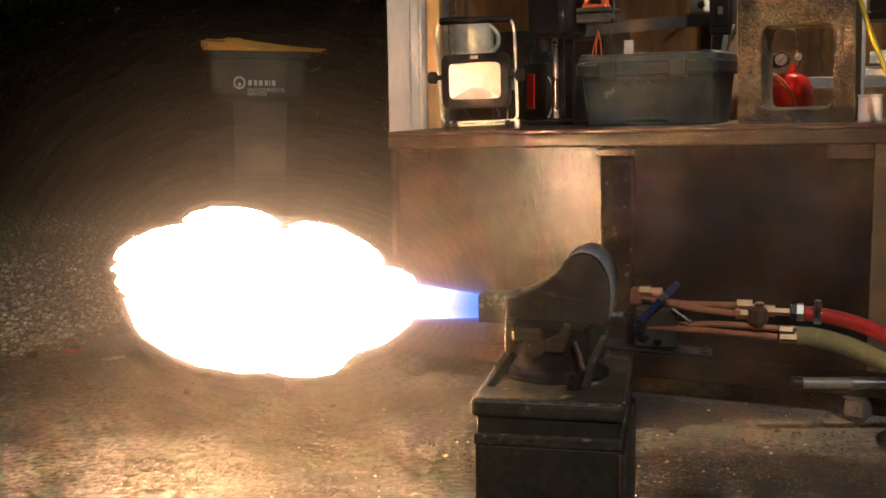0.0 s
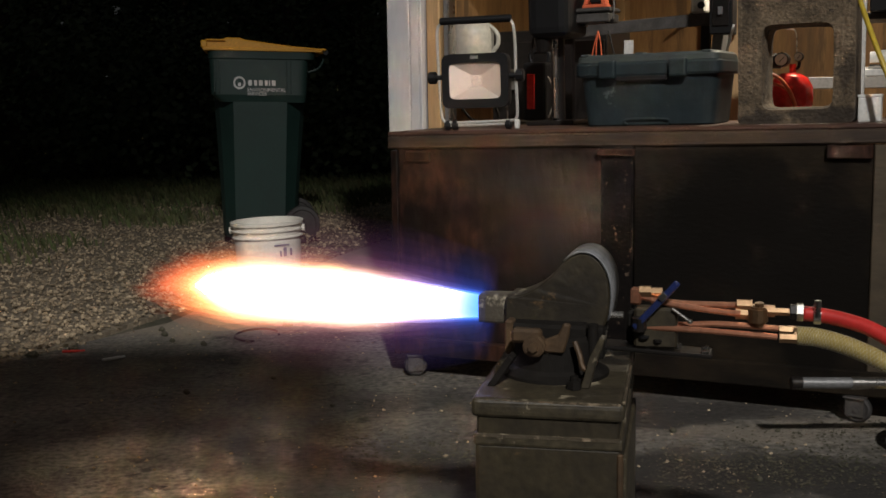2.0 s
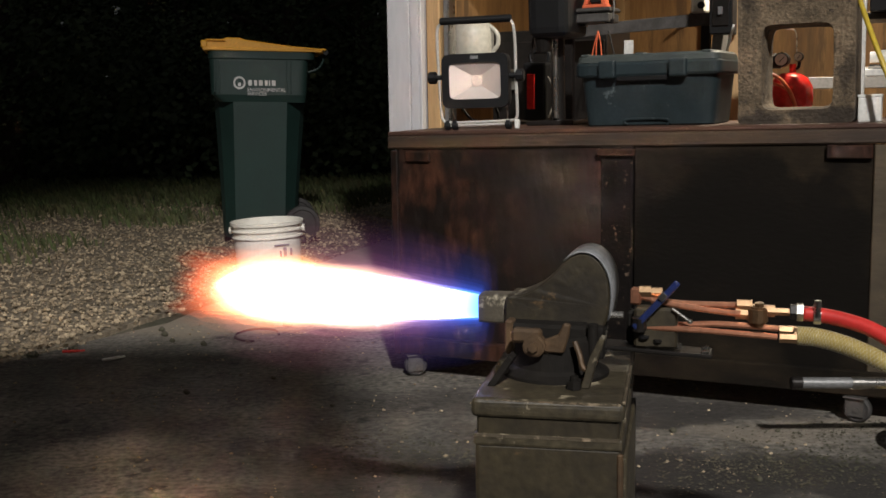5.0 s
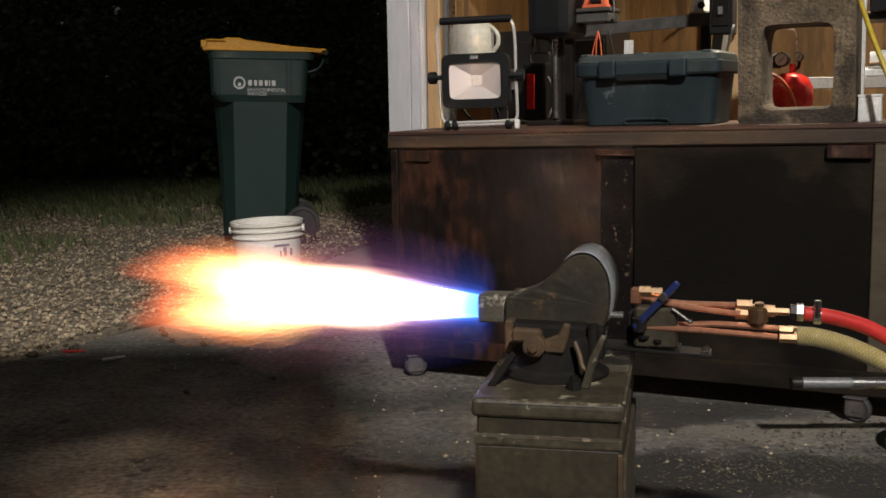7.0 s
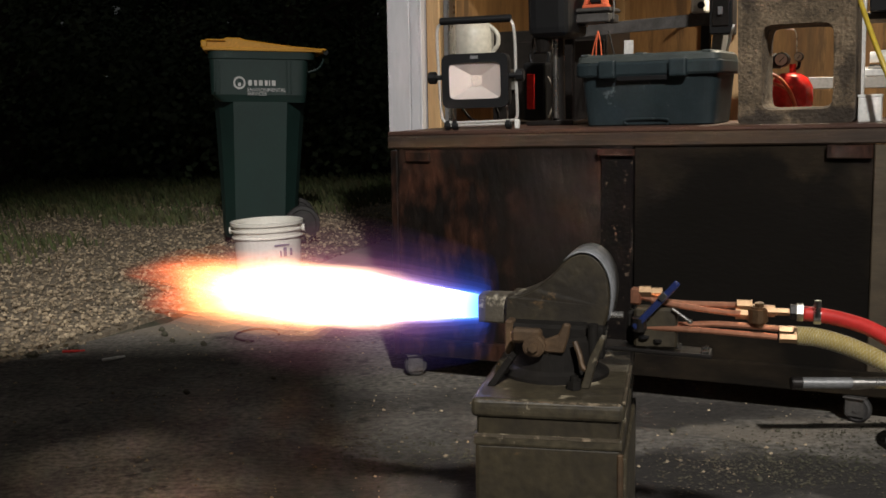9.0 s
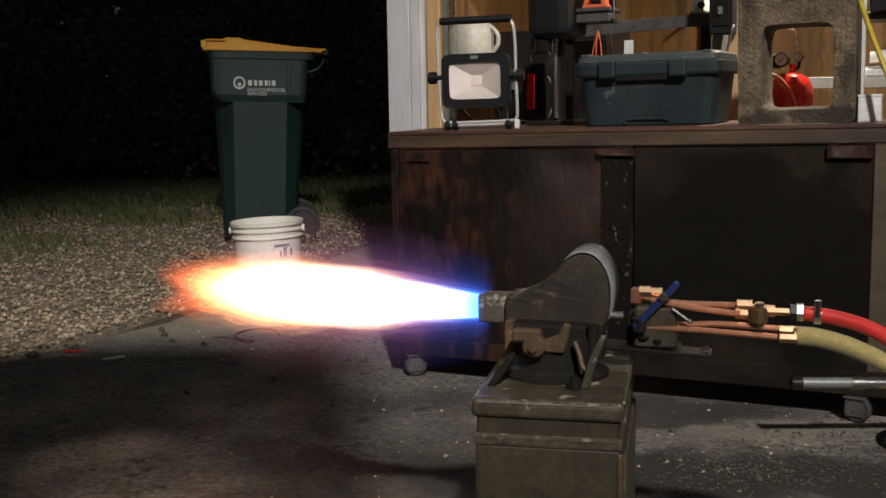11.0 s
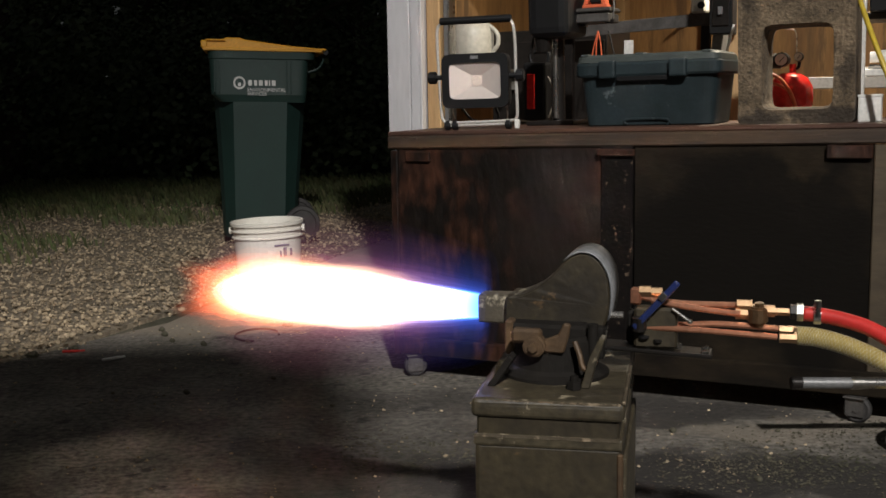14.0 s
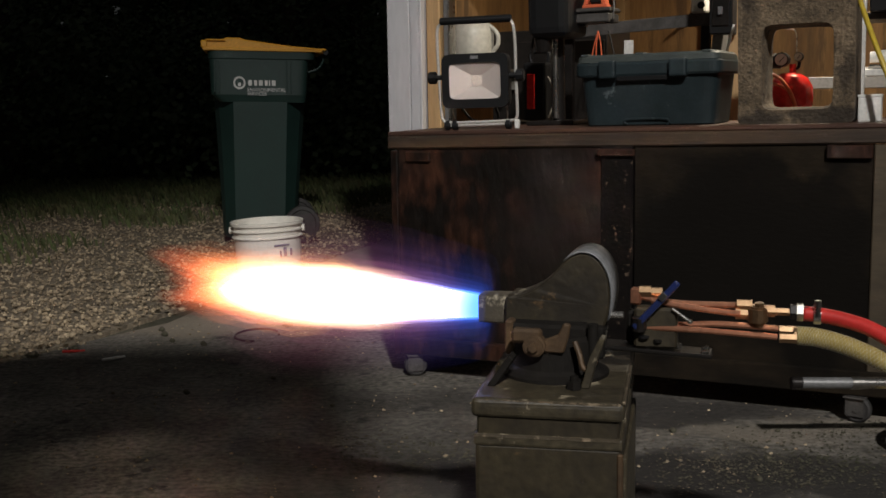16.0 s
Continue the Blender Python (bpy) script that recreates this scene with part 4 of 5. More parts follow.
def build_right_side():
    t = thing("shelving_upright", SHED @ pose(1.207, 0.60, 0), "white steel shelving upright", "shelving")
    part("upright", box(0.030, 0.03, 2.0, (0, 0, 1.0), 0.002), WHITE, t)
    part("shelf_board", box(0.5, 0.22, 0.02, (0.26, 0.13, 1.02), 0.002), BLACK_STEEL, t)
    part("shelf_board", box(0.5, 0.22, 0.02, (0.26, 0.13, 0.86), 0.002), WHITE, t)
    t = thing("grey_pipe", SHED @ pose(1.23, 0.58, 0.905), "grey plastic pipe lying across the shelving", "pipe")
    part("pipe", cyl(0.016, 0.4, (0.2, 0.1, 0.0), (0, 90, 0), seg=16), WHITE, t)
    part("coupling", cyl(0.020, 0.04, (0.05, 0.1, 0.0), (0, 90, 0), seg=16), WHITE, t)
    t = thing("black_crate", SHED @ pose(1.33, 0.66, 1.03), "black crate on the shelving", "crate")
    part("crate", box(0.2, 0.14, 0.05, (0, 0, 0.025), 0.004), BLACK, t)
    t = thing("yellow_hose", on_bench(1.30, 0.05, TOP), "yellow flexible hose hanging down in front of the shelving", "hose")
    part("hose", tube([(-0.085, 0.14, 0.42), (-0.055, 0.09, 0.30), (-0.01, 0.02, 0.18), (0.035, -0.02, 0.07), (0.06, -0.03, 0.008), (0.12, -0.02, 0.008)], 0.0065, 10), YELLOW, t)
    t = thing("pink_handle", on_bench(1.05, 0.15, TOP + 0.402), "pink handled tool lying on the concrete block", "hand tool")
    part("grip", cyl(0.010, 0.10, (0, 0, 0.010), (0, 90, 0), seg=12, bevel=0.002), PINK, t)
    part("blade", box(0.12, 0.02, 0.004, (0.10, 0, 0.010), 0.001), STEEL, t)


build_floodlight()
build_tub()
build_block()
build_bench_clutter()
build_pressure_tank()
build_right_side()


# ---- yard things ----
def build_wheelie_bin():
    """Side view to the camera: lid hinge, handle and wheels to the right."""
    t = thing("wheelie_bin", pose(-1.058, 6.55, -0.003, 0, 1.5, 10) @ Matrix.Diagonal((0.975, 1.0, 1.035, 1)), "dark green wheelie bin with a yellow lid", "wheelie bin")
    def ring(z, x0, x1, d):
        c, w = (x0 + x1) / 2, x1 - x0
        return [(x + c, y, z) for x, y in squircle(w, d, 14, 48)]
    def tapered(z, x0, x1, d, cut):
        """Eight-sided body: flat faces with broad cut corners."""
        return [(x0 + cut, -d / 2, z), (x1 - cut, -d / 2, z), (x1 - cut * 0.25, -d / 2 + cut * 0.9, z), (x1, -d / 2 + cut * 1.6, z), (x1, d / 2 - cut, z), (x1 - cut, d / 2, z), (x0 + cut, d / 2, z), (x0, d / 2 - cut, z), (x0, -d / 2 + cut * 1.6, z), (x0 + cut * 0.25, -d / 2 + cut * 0.9, z)]
    part("bin_body", loft([tapered(0.02, -0.215, 0.185, 0.42, 0.06), tapered(0.04, -0.225, 0.195, 0.44, 0.07), tapered(0.70, -0.265, 0.245, 0.53, 0.105), tapered(0.80, -0.27, 0.25, 0.54, 0.11)]), BIN_GREEN, t)
    part("face_panel", loft([[(x, -d / 2 - k, z) for x, z, d in ((-0.150, 0.06, 0.455), (0.125, 0.06, 0.455), (0.138, 0.745, 0.54), (-0.158, 0.745, 0.54))] for k in (-0.01, 0.004)]), BIN_GREEN, t)
    part("collar", loft([ring(0.76, -0.235, 0.25, 0.535), ring(0.80, -0.285, 0.255, 0.56), ring(0.985, -0.295, 0.265, 0.57), ring(0.99, -0.30, 0.30, 0.58), ring(1.03, -0.302, 0.305, 0.585), ring(1.035, -0.295, 0.30, 0.578)]), BIN_GREEN, t)
    for x in (-0.262, -0.235, 0.14, 0.165):
        part("rib", box(0.008, 0.012, 0.17, (x, -0.286, 0.895), 0.002), BIN_GREEN, t)
    lid = prism([(-0.32, 1.037), (0.36, 1.037), (0.37, 1.046), (0.30, 1.050), (0.16, 1.060), (0.0, 1.078), (-0.10, 1.090), (-0.12, 1.098), (-0.20, 1.098), (-0.21, 1.090), (-0.30, 1.086), (-0.322, 1.078)], 0.56, "y", (0, 0, 0), 0.006)
    part("lid", lid, BIN_YELLOW, t, "bright yellow hinged lid")
    part("lid_rim", prism([(-0.325, 1.030), (0.34, 1.028), (0.34, 1.038), (-0.12, 1.046), (-0.325, 1.046)], 0.60, "y", (0, 0, 0), 0.003), BIN_YELLOW, t)
    part("lid_lip", box(0.034, 0.60, 0.040, (-0.318, 0, 1.062), 0.006), BIN_YELLOW, t)
    part("lid_grip", box(0.11, 0.020, 0.008, (-0.255, -0.288, 1.084), 0.003), BIN_YELLOW, t)
    part("lid_hinge", box(0.06, 0.5, 0.028, (0.335, 0, 1.036), 0.006), BIN_YELLOW, t)
    part("handle_bar", cyl(0.016, 0.52, (0.362, 0, 1.032), (90, 0, 0), seg=16), BLACK, t)
    for y in (-0.2, 0.2):
        part("handle_arm", tube([(0.362, y, 1.02), (0.33, y, 0.95), (0.255, y, 0.92)], 0.006, 8), BIN_GREEN, t)
    for y in (-0.255, 0.255):
        w = lathe([(0.02, -0.022), (0.075, -0.020), (0.08, -0.025), (0.098, -0.022), (0.102, 0), (0.098, 0.022), (0.08, 0.025), (0.075, 0.020), (0.02, 0.022)], 32)
        bmesh.ops.transform(w, matrix=pose(0.225, y, 0.102, 90), verts=w.verts)
        wh = part("wheel", w, RUBBER, t, "black rubber wheel")
        sp = bmesh.new()
        for k in range(6):
            a = math.pi * k / 3
            box(0.058, 0.018, 0.014, (0.225 + 0.045 * math.cos(a), y, 0.102 + 0.045 * math.sin(a)), 0, (0, -math.degrees(a), 0), sp)
        part("spokes", sp, BLACK, wh)
    part("axle", cyl(0.012, 0.5, (0.225, 0, 0.102), (90, 0, 0), seg=10), GREY_STEEL, t)
    part("front_foot", box(0.05, 0.3, 0.03, (-0.15, 0, 0.012), 0.004), BIN_GREEN, t)
    # printed mark: a ring with a drop, plain bars for the name, small lettering
    fy = -0.2855
    mk = lathe([(0.024, 0), (0.034, 0), (0.034, 0.0012), (0.024, 0.0012), (0.024, 0)], 32)
    bmesh.ops.transform(mk, matrix=pose(-0.125, fy, 0.862, 90), verts=mk.verts)
    part("printed_ring", mk, PRINT_WHITE, t)
    part("printed_drop", cyl(0.010, 0.0012, (-0.125, fy - 0.0006, 0.853), (90, 0, 0), seg=16), PRINT_WHITE, t)
    for k, w in enumerate((0.026, 0.021, 0.027, 0.019, 0.008, 0.027)):
        x = -0.066 + (0, 0.031, 0.060, 0.090, 0.109, 0.132)[k]
        part("printed_bar", box(w * 0.8, 0.0012, 0.028, (x, fy - 0.0006, 0.862), 0), PRINT_WHITE, t)
    for words, z in (("ENVIRONMENTAL", 0.817), ("SERVICES", 0.796)):
        cu = bpy.data.curves.new("lettering", "FONT")
        cu.body, cu.size, cu.extrude = words, 0.0265, 0.0006
        tmp = new("lettering", cu)
        me = bpy.data.meshes.new_from_object(tmp.evaluated_get(bpy.context.evaluated_depsgraph_get()))
        bpy.data.objects.remove(tmp)
        me.materials.clear()
        me.materials.append(PRINT_WHITE)
        ob = new("lettering", me)
        ob.parent = t
        ob.matrix_local = pose(-0.082, fy - 0.0006, z, 90)
    return t


def build_bucket():
    t = thing("bucket", pose(-0.677, 4.36, 0.0, 0, 0, 0) @ pose(0, 0, 0, 0, -1.5, 0) @ Matrix.Diagonal((1, 1, 0.965, 1)), "white plastic bucket with a dirty printed side", "bucket")
    prof = [(0.0, 0.0), (0.122, 0.0), (0.126, 0.008), (0.138, 0.285), (0.146, 0.287), (0.146, 0.292), (0.139, 0.294), (0.140, 0.312), (0.148, 0.314), (0.148, 0.319), (0.141, 0.321), (0.142, 0.335), (0.150, 0.337), (0.151, 0.350), (0.145, 0.352),
            (0.139, 0.350), (0.134, 0.29), (0.118, 0.012), (0.0, 0.008)]
    part("pail", lathe([(r * 0.94, z) for r, z in prof], 48), BUCKET, t, smooth=False)
    part("bail_handle", tube([(0.143, 0, 0.316), (0.122, 0.07, 0.285), (0.055, 0.135, 0.262), (-0.055, 0.135, 0.262), (-0.122, 0.07, 0.285), (-0.143, 0, 0.316)], 0.0022, 6), STEEL, t)
    part("handle_lug", cyl(0.014, 0.012, (-0.141, 0, 0.316), (0, 90, 0), seg=12), BUCKET, t)
    part("handle_lug", cyl(0.014, 0.012, (0.141, 0, 0.316), (0, 90, 0), seg=12), BUCKET, t)
    for x, z, w, h in ((0.070, 0.262, 0.060, 0.006), (0.080, 0.235, 0.012, 0.035), (0.100, 0.232, 0.008, 0.028), (0.065, 0.228, 0.006, 0.024)):
        y = -math.sqrt(0.131 ** 2 - x * x)
        part("printed_bar", box(w, 0.004, h, (x, y, z), 0.0, (0, 0, math.degrees(math.atan2(x, -y)))), PRINT_BLUE, t)
    return t


def build_scraps():
    for name, x, y, a, sx, sy, material, label, cat in (("wood_scrap", -1.05, 3.47, 40, 0.062, 0.018, WHITE, "pale splintered scrap of wood on the slab", "wood scrap"),
                                                       ("wood_scrap", -0.215, 3.93, 35, 0.066, 0.018, WHITE, "pale splintered scrap of wood on the slab", "wood scrap"),
                                                       ("red_scrap", -1.215, 3.585, 12, 0.055, 0.014, RED_HOSE, "short red strip lying on the slab", "scrap")):
        t = thing(name, pose(x, y, 0.001, 0, 0, a), label, cat)
        part("piece", roughen(box(sx, sy, 0.008, (0, 0, 0.004), 0.002), 0.003, 60, x), material, t)
        part("splinter", roughen(box(sx * 0.4, sy * 0.5, 0.006, (sx * 0.55, sy * 0.2, 0.003), 0.001, (0, 0, 12)), 0.002, 60, y), material, t)
    t = thing("wire_ring", pose(-0.645, 3.80, 0.004), "dark loop of wire lying on the slab", "wire")
    part("wire", tube([(0.075 * math.cos(a), 0.10 * math.sin(a), 0) for a in (k * 0.6 for k in range(9))], 0.004, 6), BLACK_STEEL, t)
    # loose stones and crumbs on the slab
    rnd = random.Random(11)
    verts, faces = [], []
    for i in range(5000):
        x, y = rnd.uniform(-1.6, 1.5), rnd.uniform(2.0, 4.6)
        if rnd.random() > 0.35 + 0.65 * abs(noise.noise(Vector((x * 2.2, y * 2.2, 1)))) * 1.6 or x < slab_edge(y):
            continue
        s = 0.0014 + 0.0052 * rnd.random() ** 6
        k = len(verts)
        for dx, dy, dz in ((1, 0, 0.4), (-1, 0, 0.4), (0, 1, 0.4), (0, -1, 0.4), (0, 0, 1.2), (0, 0, 0)):
            verts.append((x + s * (dx + rnd.uniform(-0.3, 0.3)), y + s * (dy + rnd.uniform(-0.3, 0.3)), max(0.0, s * dz) + 0.0005))
        faces += [(k, k + 2, k + 4), (k + 2, k + 1, k + 4), (k + 1, k + 3, k + 4), (k + 3, k, k + 4), (k + 2, k, k + 5), (k + 1, k + 2, k + 5), (k + 3, k + 1, k + 5), (k, k + 3, k + 5)]
    tagged(raw("grit", verts, faces, STONE), "loose grit and crumbs scattered on the slab", "grit", kind="stuff")
    # dark crumbs of burnt dirt thick on the slab beside the pedestal and under the burner
    verts, faces = [], []
    for i in range(5200):
        cx, cy, wx, wy = ((0.72, 2.36, 0.17, 0.10), (1.0, 2.62, 0.16, 0.06), (-0.06, 2.50, 0.12, 0.09))[0 if i < 3200 else 1 if i < 3900 else 2]
        x, y = rnd.gauss(cx, wx), rnd.gauss(cy, wy)
        s = 0.0013 + 0.0042 * rnd.random() ** 5
        k = len(verts)
        for dx, dy, dz in ((1, 0, 0.4), (-1, 0, 0.4), (0, 1, 0.4), (0, -1, 0.4), (0, 0, 0.9), (0, 0, 0)):
            verts.append((x + s * (dx + rnd.uniform(-0.3, 0.3)), y + s * (dy + rnd.uniform(-0.3, 0.3)), max(0.0, s * dz) + 0.0005))
        faces += [(k, k + 2, k + 4), (k + 2, k + 1, k + 4), (k + 1, k + 3, k + 4), (k + 3, k, k + 4), (k + 2, k, k + 5), (k + 1, k + 2, k + 5), (k + 3, k + 1, k + 5), (k, k + 3, k + 5)]
    tagged(raw("dirt_crumbs", verts, faces, SOIL), "black crumbs of burnt dirt strewn over the slab", "dirt", kind="stuff")
    for x, y, s in ((-0.56, 3.95, 0.022), (-0.97, 3.82, 0.016), (0.72, 2.42, 0.014), (-1.18, 2.62, 0.016), (-1.05, 2.36, 0.014), (0.55, 2.63, 0.016), (0.98, 2.35, 0.012), (-1.0, 3.9, 0.014), (-1.32, 3.52, 0.02), (-1.22, 3.62, 0.016), (-0.92, 3.72, 0.012), (-0.80, 3.66, 0.014), (-0.66, 3.70, 0.010), (-0.5, 3.2, 0.010), (-0.72, 3.05, 0.012), (0.42, 2.72, 0.010), (0.80, 2.62, 0.012), (0.66, 2.28, 0.014), (0.95, 2.6, 0.010), (-0.3, 2.9, 0.010)):
        s *= 0.55 if x > 0.3 else 0.85
        bm = bmesh.new()
        bmesh.ops.create_icosphere(bm, subdivisions=2, radius=s)
        for v in bm.verts:
            v.co.z *= 0.6
        roughen(bm, s * 0.5, 60, x)
        ob = part("stone", bm, SOIL)
        ob.matrix_world = pose(x, y, s * 0.5)
        tagged(ob, "dark clod of dirt lying on the slab", "stone", "clods on the slab")


# ---- pedestal and burner ----
def build_pedestal():
    """Steel box stood on the slab: a lidded top with a rolled lip."""
    t = thing("steel_pedestal", pose(0.1785, 1.685, 0, 0, 0, -12) @ Matrix.Diagonal((1.06, 1.085, 1, 1)), "worn olive-painted steel pedestal with a lipped top", "pedestal")
    part("pedestal_body", box(0.192, 0.345, 0.335, (0, 0, 0.1675), 0.006, seg=2), OLIVE, t)
    part("lower_lip", box(0.195, 0.350, 0.017, (0, 0, 0.340), 0.004, seg=2), OLIVE_WORN, t)
    part("groove_band", box(0.186, 0.342, 0.030, (0, 0, 0.360), 0.003), OLIVE, t)
    top = box(0.200, 0.355, 0.028, (0, 0, 0.386), 0.010, seg=4)
    part("top_slab", roughen(top, 0.0015, 60), OLIVE_WORN, t, "chipped olive top plate")
    for w, y, z in ((0.190, -0.1735, 0.3965), (0.188, -0.1735, 0.3465)):
        strip = bmesh.new()
        for k in range(26):
            box(w / 26 * 1.02, 0.005, 0.004, (-w / 2 + (k + 0.5) * w / 26, y, z), 0, bm=strip)
        part("worn_edge", roughen(strip, 0.0016, 90, z), CHIPPED, t, "chipped paint along the edge")
    part("worn_edge", roughen(box(0.005, 0.34, 0.005, (0.0985, 0, 0.3985), 0.001), 0.001, 80), CHIPPED, t, "chipped paint along the edge")
    part("side_rib", box(0.006, 0.30, 0.30, (0.0985, 0.01, 0.16), 0.002), OLIVE_WORN, t)
    part("corner_edge", box(0.008, 0.008, 0.325, (0.0945, -0.171, 0.165), 0.002), RUST, t)
    return t


BURNER = pose(0.06, 1.75, 0.485, 0, 0, -15)


def build_burner():
    t = thing("oil_burner", BURNER, "olive-painted burner head with a zinc band on a bracket", "burner")
    prof = [(0.045, -0.024), (0.045, 0.020), (0.062, 0.025), (0.080, 0.031), (0.096, 0.040), (0.110, 0.051), (0.122, 0.063), (0.134, 0.077), (0.147, 0.088), (0.163, 0.0935), (0.180, 0.090), (0.193, 0.078),
            (0.202, 0.060), (0.206, 0.038), (0.205, 0.012), (0.200, -0.012), (0.190, -0.030)]
    fine = []
    for k in range(1, len(prof) - 2):
        p0, p1, p2, p3 = (Vector(prof[q]) for q in (k - 1, k, k + 1, k + 2))
        for q in range(4):
            u = q / 4
            fine.append(tuple(0.5 * ((2 * p1) + (p2 - p0) * u + (2 * p0 - 5 * p1 + 4 * p2 - p3) * u * u + (3 * p1 - p0 - 3 * p2 + p3) * u ** 3)))
    arc = [p for p in fine if p[0] > 0.136]
    prof = [prof[0]] + fine + prof[-2:]
    part("burner_body", roughen(prism(prof, 0.078, "y", (0, 0.0, 0), 0.003), 0.0008, 70), OLIVE, t, "olive humped burner body")
    noz = loft([[(0.0, y, z) for y, z in squircle(0.036, 0.034, 9, 24)], [(0.0, y, z) for y, z in squircle(0.046, 0.044, 9, 24)], [(0.045, y, z) for y, z in squircle(0.050, 0.046, 9, 24)], [(0.075, y, z + 0.001) for y, z in squircle(0.07, 0.054, 9, 24)]], caps=False)
    part("nozzle", roughen(noz, 0.001, 80), NOZZLE, t, "scaled and flaking square nozzle")
    rings = []
    cx, cz = 0.155, 0.03
    for x, z in arc:
        d = Vector((x - cx, z - cz)).normalized()
        rings.append([(x + d.x * k, y, z + d.y * k) for k, y in ((0.001, -0.041), (0.0030, -0.0415), (0.0030, 0.058), (0.001, 0.058))])
    part("zinc_band", loft(rings), ZINC, t, "dull zinc band round the back", smooth=True)
    back = prism([(x + 0.002, z) for x, z in arc], 0.022, "y", (-0.003, 0.045, 0))
    part("back_plate", back, OLIVE, t)
    # cradle and swivel base under the body
    part("cradle", roughen(box(0.150, 0.070, 0.016, (0.122, -0.004, -0.036), 0.004), 0.001, 60), CAST, t, "sooty cast cradle")
    part("crossbar", roughen(box(0.120, 0.040, 0.030, (0.118, -0.062, -0.024), 0.005), 0.0015, 60), CAST, t)
    # drum fills the dark under the arch; that shade is in its colour
    drum = lathe([(0.0, -0.085), (0.080, -0.085), (0.080, -0.080), (0.070, -0.075), (0.064, -0.070), (0.060, -0.030), (0.050, -0.024), (0.0, -0.024)], 36)
    bmesh.ops.transform(drum, matrix=pose(0.128, -0.062, 0), verts=drum.verts)
    part("swivel_base", drum, CAST, t, "cast swivel base, black with the shade under the burner")
    lug = cyl(0.0165, 0.024, (0.108, -0.128, -0.030), (90, 0, 0), seg=20, bevel=0.003)
    box(0.044, 0.020, 0.020, (0.096, -0.124, -0.016), 0.004, bm=lug)
    part("pivot_lug", roughen(lug, 0.0012, 70), RUST, t, "rusty pivot lug")
    part("pivot_bolt", cyl(0.0075, 0.007, (0.108, -0.1435, -0.030), (90, 0, 0), seg=6), RUST, t)
    part("lever_arm", roughen(prism([(0.118, -0.040), (0.150, -0.040), (0.156, -0.020), (0.160, 0.002), (0.150, 0.004), (0.142, -0.014), (0.120, -0.022)], 0.012, "y", (0.0, -0.124, 0), 0.002), 0.001, 60), RUST, t, "rusty lever arm")
    part("vertical_rib", roughen(box(0.012, 0.030, 0.052, (0.060, -0.070, -0.030), 0.003), 0.002, 60), RUST, t)
    part("clevis", box(0.034, 0.05, 0.050, (0.182, -0.03, -0.040), 0.005, seg=2), CAST, t)
    part("hook", tube([(0.166, -0.128, -0.022), (0.174, -0.134, -0.040), (0.180, -0.138, -0.058), (0.190, -0.134, -0.056), (0.197, -0.128, -0.040)], 0.0042, 8), RUST, t)
    part("steel_pin", cyl(0.008, 0.06, (0.187, -0.086, -0.034), seg=14), CAST, t)
    part("leg", prism([(0.044, -0.085), (0.056, -0.085), (0.083, -0.044), (0.076, -0.038)], 0.03, "y", (0, -0.150, 0.0), 0.001), CAST, t)
    part("leg", prism([(0.178, -0.0845), (0.190, -0.0845), (0.199, -0.050), (0.212, -0.012), (0.205, -0.010), (0.190, -0.040)], 0.026, "y", (0, -0.138, 0.0), 0.001), OLIVE_WORN, t, "worn painted leg")
    nut = cyl(0.0105, 0.012, (0.055, -0.108, -0.072), seg=6)
    cyl(0.006, 0.008, (0.055, -0.108, -0.063), seg=10, bm=nut)
    part("foot_nut", nut, OLIVE, t)
    nut = cyl(0.0105, 0.012, (0.170, -0.158, -0.078), seg=6)
    cyl(0.006, 0.010, (0.170, -0.158, -0.070), seg=10, bm=nut)
    part("foot_nut", nut, CAST, t)
    # rear spigot
    part("spigot", cyl(0.006, 0.045, (0.2017, -0.015, -0.0036), (0, 90, 0), seg=12), STEEL, t)
    part("spigot_nut", cyl(0.010, 0.014, (0.1942, -0.015, -0.0040), (0, 90, 0), seg=6), STEEL, t)
    # valve bracket behind the burner
    v = part("valve_plate", roughen(box(0.064, 0.028, 0.062, (0.2736, -0.02, -0.0181), 0.004), 0.0008, 60), OLIVE, t, "olive valve block")
    part("valve_block", box(0.036, 0.034, 0.05, (0.2461, 0.005, -0.0225), 0.004), CAST, t)
    part("valve_hole", cyl(0.008, 0.003, (0.2563, -0.0355, -0.0306), (6.2810, 0, 0.3114), seg=16), BLACK, v)
    part("valve_bore", cyl(0.006, 0.003, (0.2773, -0.0355, -0.0361), (6.2810, 0, 0.3114), seg=12), CAST, v)
    part("base_bar", box(0.175, 0.05, 0.006, (0.2691, -0.01, -0.0539), 0.0015, (0, 3.0, 0)), BLACK_STEEL, t, "dark steel base bar")
    part("bar_tip", box(0.012, 0.036, 0.006, (0.3458, -0.012, -0.0526), 0.0015, (0, -14, 0)), STEEL, t)
    part("bar_nut", cyl(0.007, 0.008, (0.3054, -0.02, -0.0460), (0, 0, 0), seg=6), STEEL, t)
    part("wire_frame", tube([(0.2017, -0.03, -0.0172), (0.1979, -0.03, -0.0484), (0.2035, -0.03, -0.0559), (0.2645, -0.03, -0.0513)], 0.0016, 6), STEEL, t)
    part("blue_handle", box(0.096, 0.008, 0.0105, (0.2746, -0.046, 0.0194), 0.004, (0, -48, 0), seg=2), BLUE, t, "blue vinyl valve handle")
    part("handle_clip", box(0.012, 0.012, 0.009, (0.2846, -0.048, 0.0333), 0.001, (0, -48, 0)), STEEL, t)
    part("handle_hub", cyl(0.011, 0.02, (0.2498, -0.04, -0.0107), (6.2810, 0, 0.3114), seg=8), BLACK_STEEL, t)
